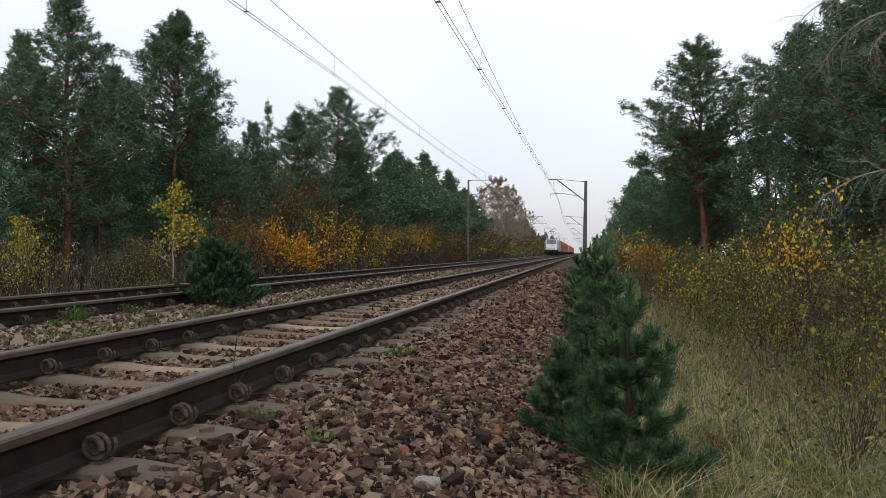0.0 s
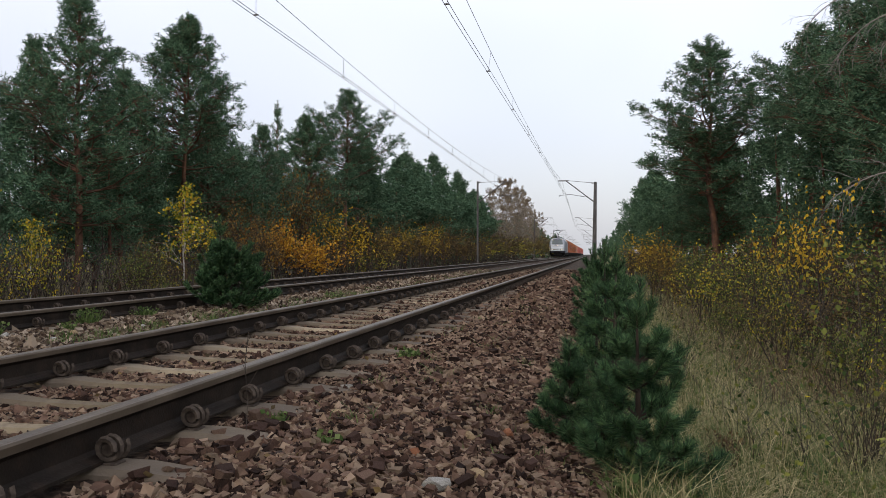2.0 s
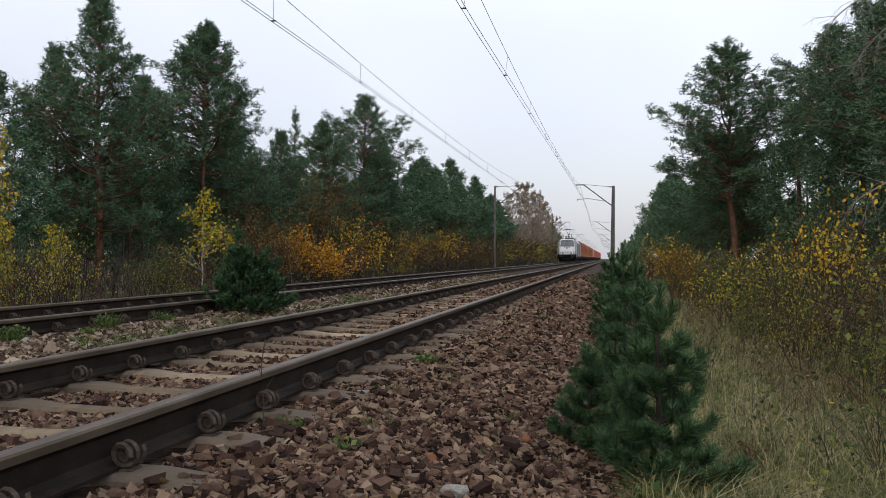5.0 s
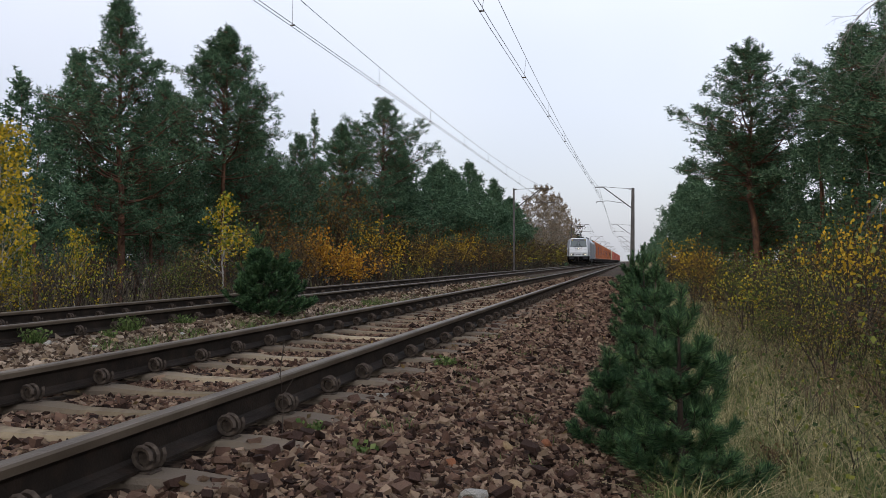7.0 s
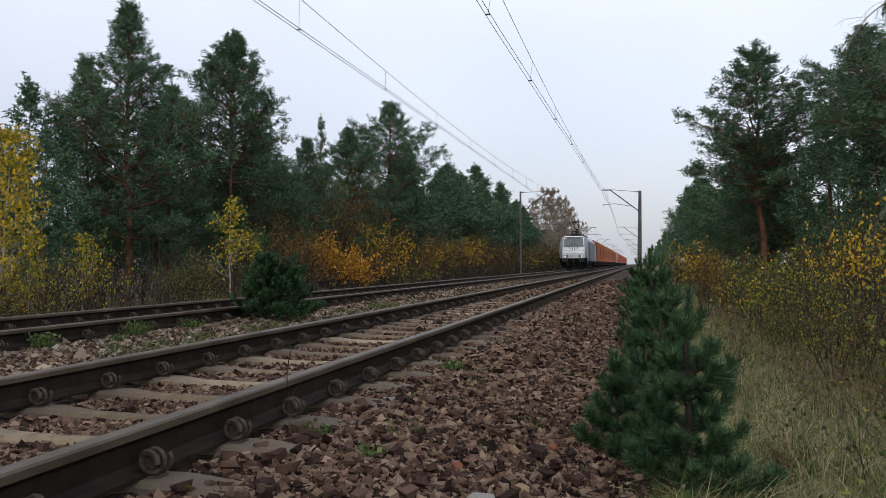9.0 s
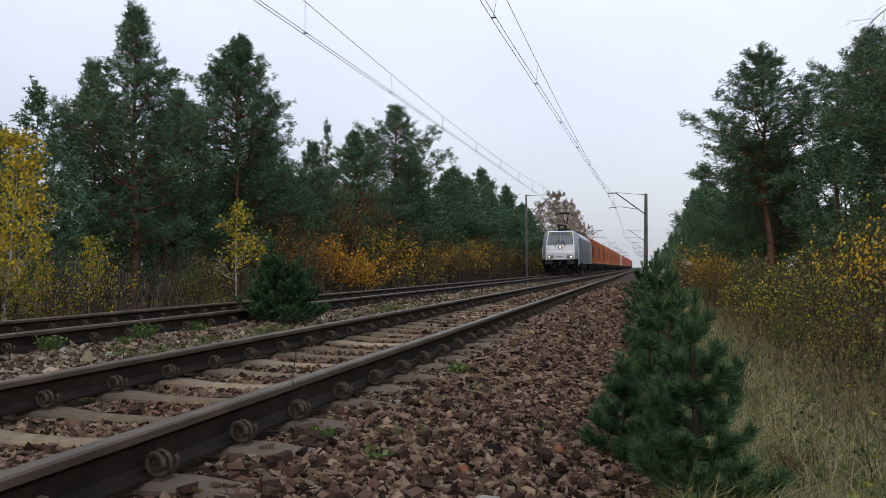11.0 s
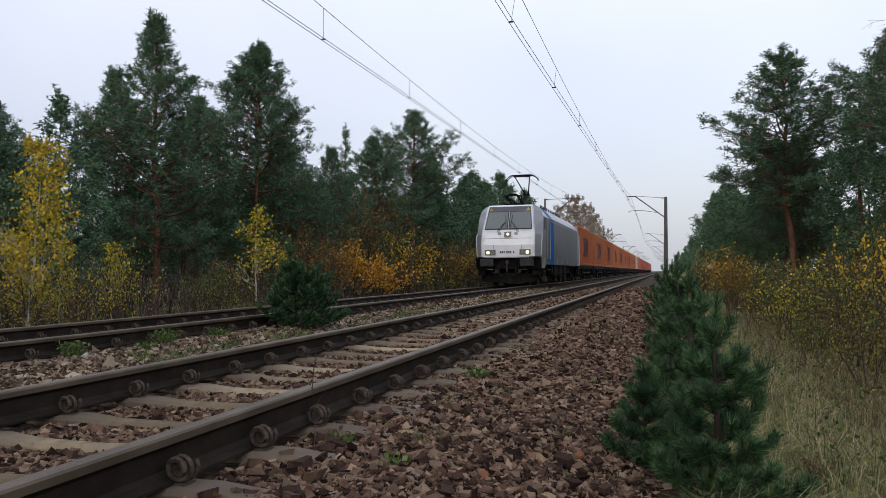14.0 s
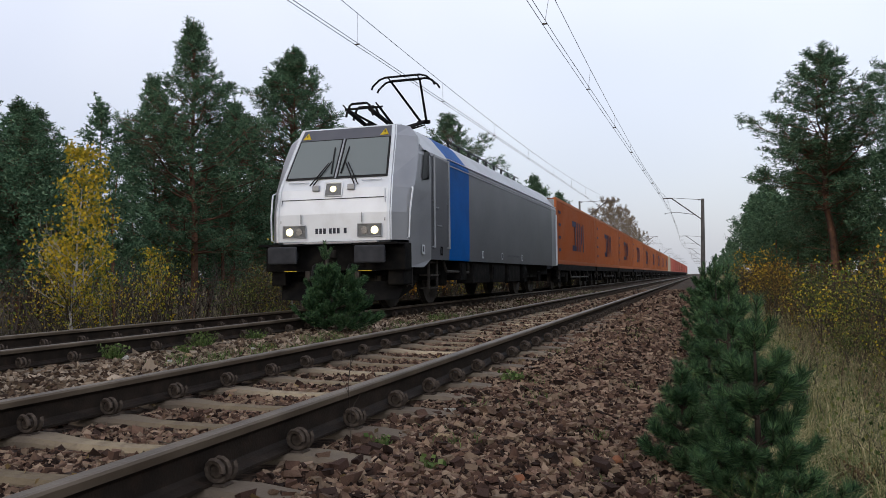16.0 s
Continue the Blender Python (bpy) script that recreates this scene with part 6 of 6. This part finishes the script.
def brushwood(name, label, x0, x1, y0, y1, n, h0, h1, rad, seed, mat=M_BRUSH):
    r = np.random.default_rng(seed)
    x, y = r.uniform(x0, x1, n), y0 + (y1 - y0) * r.random(n) ** 1.4
    h = r.uniform(h0, h1, n)
    p = np.stack([x, y, ground_z(x) - 0.05], 1)
    q = p + np.stack([r.normal(0, 0.16, n) * h, r.normal(0, 0.16, n) * h, h * 0.55], 1)
    e = q + np.stack([r.normal(0, 0.22, n) * h, r.normal(0, 0.22, n) * h, h * 0.45], 1)
    e2 = q + np.stack([r.normal(0, 0.3, n) * h, r.normal(0, 0.3, n) * h, h * 0.3], 1)
    segs = [(p[i], q[i], rad, rad * 0.7) for i in range(n)] + [(q[i], e[i], rad * 0.7, rad * 0.25) for i in range(n)] + [(q[i], e2[i], rad * 0.6, rad * 0.2) for i in range(n)]
    ob = part_mesh(name, stick_mesh(name, segs, 3), mat)
    return tagged(ob, label, "brushwood", kind="stuff")


brushwood("edge_brushwood", "thicket of bare brown stems along the wood's edge", -11.5, -7.4, 8, 120, 3000, 0.5, 2.0, 0.008, 71)
brushwood("wood_brushwood", "dark thicket of bare stems inside the wood", -40, -12, 10, 60, 1600, 1.0, 3.0, 0.022, 74)
brushwood("verge_brushwood", "thicket of bare brown stems beyond the verge", 4.6, 9.0, 6.0, 60, 1900, 0.3, 1.5, 0.0045, 72)
M_REDSTEM = material("reddish_stems", [(0.055, 0.032, 0.022), (0.11, 0.062, 0.042), (0.19, 0.125, 0.085)], 0.9, 0, 4, 0, 20, per="island", spread=0.3)
brushwood("red_stalks", "low reddish-brown dead stalks at the foot of the thicket", 3.9, 6.2, 6.5, 20, 1500, 0.15, 0.5, 0.0024, 75, M_REDSTEM)
brushwood("verge_stalks", "dry brown stalks standing in the verge", 3.4, 4.9, 4.5, 25, 520, 0.2, 0.55, 0.0022, 73)


def leaf_litter(name, label, mat, x0, x1, y0, y1, n, size, seed, lift=0.01, h=0.0):
    r = np.random.default_rng(seed)
    x, y = r.uniform(x0, x1, n), y0 + (y1 - y0) * r.random(n) ** 1.6
    v, f = leaf_quads(r, np.stack([x, y, ground_z(x) + lift + h * r.random(n) ** 2], 1), size)
    ob = part_mesh(name, mesh_np(name, v, f), mat)
    return tagged(ob, label, "leaves", kind="stuff")


leaf_litter("undergrowth_leaves", "scattered small leaves on the undergrowth stems", LEAVES["green"], 4.3, 8.5, 5.5, 40, 9000, 0.05, 81, 0.05, 1.4)
leaf_litter("verge_leaves", "small green leaves of low plants in the verge", LEAVES["green"], 3.3, 4.7, 3.5, 22, 2600, 0.03, 86, 0.03, 0.45)
leaf_litter("undergrowth_leaves_yellow", "scattered yellowing leaves on the undergrowth stems", LEAVES["olive"], 4.4, 8.5, 6.5, 40, 1500, 0.065, 82, 0.1, 1.5)
leaf_litter("edge_leaves", "dull leaves in the brushwood of the wood's edge", LEAVES["dull"], -11.5, -7.6, 8, 110, 1300, 0.06, 83, 0.0, 1.2)
leaf_litter("edge_leaves_green", "greenish leaves in the brushwood of the wood's edge", LEAVES["green"], -11.5, -7.6, 8, 110, 4200, 0.06, 84, 0.0, 1.1)
leaf_litter("fallen_leaves", "fallen yellow leaves on the ballast", LEAVES["dull"], -5.5, 2.7, 2.5, 25, 700, 0.045, 85, 0.03)

# ------------------------------------------------------------------ ballast stones


def stone_shapes():
    v = np.array([[i, j, k] for i in (-1, 1) for j in (-1, 1) for k in (-1, 1)]) * 0.75
    f = np.array([[0, 1, 3], [0, 3, 2], [4, 6, 7], [4, 7, 5], [0, 4, 5], [0, 5, 1], [2, 3, 7], [2, 7, 6], [0, 2, 6], [0, 6, 4], [1, 5, 7], [1, 7, 3]])
    return v, f


def off_track(x, y, r):
    """Where stones may lie: not under rails, and only now and then on sleepers."""
    ok = np.ones(len(x), bool)
    for cx in (0.0, FAR_X):
        d = np.abs(x - cx)
        ok &= ~((np.abs(d - 0.7535) < 0.10))
        near = (y - FIRST) / STEP
        on = np.abs(near - np.round(near)) * STEP < np.where(d < 0.5, 0.098, 0.122)
        lap = np.where(d > 1.08, 0.75, np.where(d > 0.93, 0.30, np.where(d < 0.5, 0.03, 0.20)))
        ok &= ~(on & (d < 1.26) & (r.random(len(x)) > lap))
    return ok


def stones(name, x0, x1, y0, y1, step, size, ico, seed):
    r = np.random.default_rng(seed)
    gx, gy = np.meshgrid(np.arange(x0, x1, step), np.arange(y0, y1, step))
    x = gx.ravel() + r.uniform(-0.6, 0.6, gx.size) * step
    y = gy.ravel() + r.uniform(-0.6, 0.6, gx.size) * step
    ok = off_track(x, y, r)
    x, y = x[ok], y[ok]
    n = len(x)
    sc = size * r.lognormal(0, 0.26, n)
    if ico:
        bv = np.array([[i, j, k] for i in (-1, 1) for j in (-1, 1) for k in (-1, 1)]) * 0.72
        bf = np.array([[0, 1, 3], [0, 3, 2], [4, 6, 7], [4, 7, 5], [0, 4, 5], [0, 5, 1], [2, 3, 7], [2, 7, 6], [0, 2, 6], [0, 6, 4], [1, 5, 7], [1, 7, 3]])
    else:
        bv = np.array([[1, 0, 0], [-1, 0, 0], [0, 1, 0], [0, -1, 0], [0, 0, 1], [0, 0, -1.0]])
        bf = np.array([[0, 2, 4], [2, 1, 4], [1, 3, 4], [3, 0, 4], [2, 0, 5], [1, 2, 5], [3, 1, 5], [0, 3, 5]])
    k = len(bv)
    v = bv[None] * r.uniform(0.55, 1.30, (n, k, 1)) + r.normal(0, 0.17, (n, k, 3))
    v = v * r.uniform([0.75, 0.7, 0.5], [1.35, 1.2, 0.9], (n, 3))[:, None, :]
    q = unit(r.normal(size=(n, 3, 3)))
    a = q[:, 0] * (0.5, 0.5, 1) + (0, 0, 0.6)
    a = unit(a)
    b = unit(np.cross(a, q[:, 1]))
    c = np.cross(a, b)
    rot = np.stack([b, c, a], 2)
    v = np.einsum("nij,nkj->nki", rot, v) * sc[:, None, None]
    z = ground_z(x) + sc * r.uniform(-0.15, 0.45, n)
    inside = (np.abs(x) < 0.65) | (np.abs(x - FAR_X) < 0.65)
    z = z + np.where(inside, -0.004, 0.0)
    v = v + np.stack([x, y, z], 1)[:, None, :]
    f = bf[None] + (np.arange(n) * k)[:, None, None]
    return v, f


BED = bpy.data.objects["ballast_bed"]


def ballast(mat, *args):
    v, f = stones("ballast_stones", *args)
    ob = part_mesh("ballast_stones", mesh_np("ballast_stones", v.reshape(-1, 3), f.reshape(-1, 3)), mat, BED)
    tagged(ob, kind="stuff")


ballast(M_STONE, -0.75, 2.85, 2.0, 5.6, 0.0215, 0.0145, True, 91)
ballast(M_STONE, -0.75, 2.85, 2.0, 5.6, 0.046, 0.0195, True, 92)
ballast(M_STONE, -1.30, 2.85, 5.6, 9.2, 0.029, 0.0195, True, 93)
ballast(M_OLD_STONE, -3.2, -1.30, 5.6, 9.2, 0.034, 0.023, True, 193)
ballast(M_STONE, -1.30, -0.75, 3.4, 5.6, 0.032, 0.022, True, 97)
ballast(M_OLD_STONE, -3.3, -1.30, 3.4, 5.6, 0.036, 0.0245, True, 197)
ballast(M_STONE, -1.30, 2.85, 9.2, 17, 0.050, 0.034, False, 98)
ballast(M_OLD_STONE, -3.3, -1.30, 9.2, 17, 0.052, 0.034, False, 198)
ballast(M_OLD_STONE, -5.8, -3.2, 5.5, 26, 0.070, 0.040, False, 94)
ballast(M_STONE, -3.3, 2.80, -5, 2.0, 0.085, 0.045, False, 99)
ballast(M_STONE, -1.30, 2.80, 17, 40, 0.085, 0.050, False, 95)
ballast(M_OLD_STONE, -3.3, -1.30, 17, 40, 0.085, 0.050, False, 195)


def single_stones():
    """The larger stones that lie loose on top near the camera."""
    r = np.random.default_rng(96)
    bv, bf = stone_shapes()
    kinds = []
    for k in range(12):
        v = bv * r.uniform(0.6, 1.25, (len(bv), 1)) + r.normal(0, 0.16, bv.shape)
        me = mesh_np("stone", v * (1.2, 1.0, 0.75), bf)
        me.materials.append(M_STONE_OB)
        kinds.append(me)
    for k in range(300):
        x, y = r.uniform(0.95, 2.7), 2.3 + 3.2 * r.random() ** 1.3
        if abs(x - 0.75) < 0.15:
            continue
        s = 0.0195 * r.lognormal(0, 0.35)
        ob = part_mesh("stone", kinds[k % 12], None, BED)
        ob.matrix_basis = pose(x, y, float(ground_z(x)) + 0.022 + 0.3 * s, r.uniform(-30, 30), r.uniform(-30, 30), r.uniform(0, 360)) @ Matrix.Diagonal((s, s * r.uniform(0.7, 1.1), s * r.uniform(0.6, 1), 1))


single_stones()


M_PALE = material("pale_speckled_rock", [(0.10, 0.095, 0.085), (0.30, 0.29, 0.26), (0.55, 0.53, 0.48)], 0.9, 0, 60, 0.6, 160)
M_TAN = material("tan_rock", [(0.16, 0.11, 0.06), (0.26, 0.19, 0.11), (0.33, 0.25, 0.16)], 0.9, 0, 20, 0.5, 120)
M_ORANGE_ROCK = material("orange_rock", [(0.15, 0.06, 0.03), (0.24, 0.105, 0.055)], 0.9, 0, 20, 0.5, 120)


def rock(seed, x, y, size, mat, label):
    """A rock that stands out from the ballast by its colour."""
    r = np.random.default_rng(seed)
    bm = bmesh.new()
    bmesh.ops.create_icosphere(bm, subdivisions=2, radius=1)
    cuts = [Vector(unit(r.normal(size=3))) for _ in range(9)]
    for v in bm.verts:
        for n in cuts:
            over = v.co.dot(n) - 0.62
            if over > 0:
                v.co -= n * over
        v.co += Vector(r.normal(0, 0.03, 3))
    ob = part("loose_rock", bm, mat)
    ob.matrix_basis = pose(x, y, float(ground_z(x)) + size[2] * 0.55, 0, 0, r.uniform(0, 360)) @ Matrix.Diagonal((*size, 1))
    return tagged(ob, label, "rock", "odd-coloured rocks on the ballast")


rock(1, 1.98, 2.93, (0.085, 0.05, 0.035), M_PALE, "white-speckled grey rock lying on the ballast")
rock(2, 1.33, 3.77, (0.055, 0.045, 0.022), M_TAN, "flat tan rock lying on the ballast")
rock(3, 1.14, 4.51, (0.05, 0.035, 0.025), M_PALE, "white-speckled grey rock lying on the ballast")
rock(4, -2.45, 6.75, (0.05, 0.04, 0.035), M_PALE, "white-speckled grey rock lying on the ballast")
rock(5, -2.4, 8.2, (0.05, 0.04, 0.03), M_PALE, "white-speckled grey rock lying on the ballast")
rock(6, 1.99, 3.74, (0.035, 0.03, 0.032), M_TAN, "tan rock lying on the ballast")
rock(7, 2.15, 3.99, (0.04, 0.034, 0.034), M_ORANGE_ROCK, "orange-brown rock lying on the ballast")
rock(8, 1.83, 3.25, (0.035, 0.03, 0.025), M_ORANGE_ROCK, "orange-brown rock lying on the ballast")
rock(9, 2.1, 3.2, (0.04, 0.034, 0.03), M_TAN, "tan rock lying on the ballast")
rock(10, -3.0, 11.4, (0.07, 0.06, 0.04), M_PALE, "white-speckled grey rock lying on the ballast")


def weed(seed, x, y, spread, h, n, label="leafy green weed growing in the ballast"):
    r = np.random.default_rng(seed)
    az, d = r.uniform(0, 6.28, n), spread * r.random(n) ** 0.7
    way = unit(np.stack([np.cos(az) * d / spread * 0.8, np.sin(az) * d / spread * 0.8, np.ones(n)], 1) + r.normal(0, 0.15, (n, 3)))
    base = np.stack([np.cos(az) * d * 0.5, np.sin(az) * d * 0.5, 0 * d], 1)
    v, f = blades(r, base, way, h * r.uniform(0.4, 1.1, n), 0.012)
    lv, lf = leaf_quads(r, base + way * (h * r.uniform(0.3, 1.0, n))[:, None], 0.035)
    t = thing("weed", label, "weed", "weeds in the ballast", at=pose(x, y, float(ground_z(x))))
    part_mesh("stalk", mesh_np("stalk", v, f), M_WEED, t)
    part_mesh("foliage", mesh_np("foliage", lv, lf), M_WEED, t)


weed(1, -2.98, 8.05, 0.20, 0.20, 120)
weed(2, -2.98, 9.2, 0.22, 0.12, 130)
weed(3, -2.75, 7.4, 0.12, 0.10, 70)
weed(4, 1.19, 5.9, 0.12, 0.09, 60)
weed(5, 1.10, 3.55, 0.08, 0.06, 26, "wispy grey-green weed growing in the ballast")
weed(6, 1.45, 3.2, 0.07, 0.05, 20, "wispy grey-green weed growing in the ballast")
weed(7, 2.68, 3.55, 0.10, 0.12, 50)
weed(8, 2.55, 8.0, 0.22, 0.22, 160)
weed(9, -2.2, 14.5, 0.3, 0.14, 120)
weed(10, -3.02, 6.62, 0.13, 0.17, 130)
rock(11, -2.84, 6.58, (0.045, 0.04, 0.04), M_PALE, "white-speckled grey rock lying on the ballast")
rock(12, -2.28, 6.48, (0.04, 0.03, 0.02), M_PALE, "white-speckled grey rock lying on the ballast")
rock(13, -2.55, 7.2, (0.06, 0.05, 0.035), M_TAN, "tan rock lying on the ballast")
rock(14, -2.3, 5.9, (0.055, 0.045, 0.03), M_TAN, "tan rock lying on the ballast")

def dead_weed(seed, x, y, h, spread, n, mat, leaves, label):
    """A bushy dead plant of forked stems with a few curled leaves left."""
    r = np.random.default_rng(seed)
    segs, pos = [], []
    for k in range(n):
        az, tilt = r.uniform(0, 6.28), spread * r.uniform(0.2, 1.0)
        p = np.array([math.cos(az), math.sin(az), 0]) * 0.02 * r.random() - (0, 0, 0.02)
        d = unit(np.array([math.cos(az) * tilt, math.sin(az) * tilt, 1.0]))
        l = h * r.uniform(0.6, 1.0)
        for i in range(4):
            d = unit(d + r.normal(0, 0.12, 3))
            q = p + d * l / 4
            segs.append((p, q, 0.0026 - 0.0004 * i, 0.0022 - 0.0004 * i))
            if i:
                e = q + unit(d + r.normal(0, 0.5, 3)) * l * r.uniform(0.12, 0.3)
                segs.append((q, e, 0.0014, 0.0008))
                pos += [q, e, (q + e) / 2]
            p = q
    t = thing("dead_weed", label, "weed", "dead weeds of the verge", at=pose(x, y, float(ground_z(x))))
    part_mesh("stem", stick_mesh("stem", segs, 3), mat, t)
    if leaves:
        pos = np.array(pos)
        v, f = leaf_quads(r, pos[r.integers(0, len(pos), leaves)] + r.normal(0, 0.008, (leaves, 3)), 0.02)
        part_mesh("foliage", mesh_np("foliage", v, f), LEAVES["dull"], t)


dead_weed(1, 3.30, 4.55, 0.24, 0.5, 26, M_REDSTEM, 160, "rusty brown dead weed with curled leaves")
dead_weed(2, 3.20, 4.25, 0.20, 0.5, 18, M_REDSTEM, 110, "rusty brown dead weed with curled leaves")
dead_weed(3, 3.97, 4.60, 0.55, 0.35, 26, M_TWIG, 60, "dark leafless weed with forked stems")
dead_weed(4, 4.15, 4.95, 0.50, 0.35, 22, M_TWIG, 40, "dark leafless weed with forked stems")
dead_weed(5, 3.05, 6.2, 0.42, 0.3, 16, M_BRUSH, 30, "grey dead weed with fine stems")
dead_weed(6, 3.35, 7.4, 0.60, 0.25, 18, M_BRUSH, 40, "grey dead weed with fine stems")

M_PETAL = material("yellow_petals", [(0.55, 0.42, 0.02), (0.65, 0.52, 0.03)], 0.6, 0, 20, 0, 40)


def flower(x, y, z):
    t = thing("yellow_flower", "small yellow flower on a thin stalk in the grass", "flower", "flowers in the verge", at=pose(x, y, float(ground_z(x))))
    top = z - float(ground_z(x))
    part("stalk", tube([(0, 0, -0.02), (0.01, 0.005, top * 0.5), (0, 0, top)], 0.0016, 4), M_WEED, t)
    bm = bmesh.new()
    for k in range(12):
        a = 2 * math.pi * k / 12
        add_rod(bm, (0, 0, top), (0.014 * math.cos(a), 0.014 * math.sin(a), top + 0.004), 0.003, 0.002, 4)
    part("bloom", bm, M_PETAL, t)


flower(4.02, 6.51, -0.30)
flower(3.96, 5.60, -0.35)

stalk = thing("dry_stalk", "thin dry brown weed stalk standing by the rail", "weed", at=pose(1.07, 3.26, -0.21))
part("stalk", tube([(0, 0, -0.02), (0.005, 0.01, 0.15), (-0.004, 0.0, 0.32), (0.01, 0.01, 0.46)], 0.0022, 5), M_BRUSH, stalk)
for k, (z, dx, dy) in enumerate(((0.2, 0.05, 0.02), (0.28, -0.05, 0.01), (0.36, 0.04, -0.03))):
    part("twig", tube([(0, 0, z), (dx * 0.5, dy, z + 0.05), (dx, dy, z + 0.09)], 0.0014, 4), M_BRUSH, stalk)

motions()
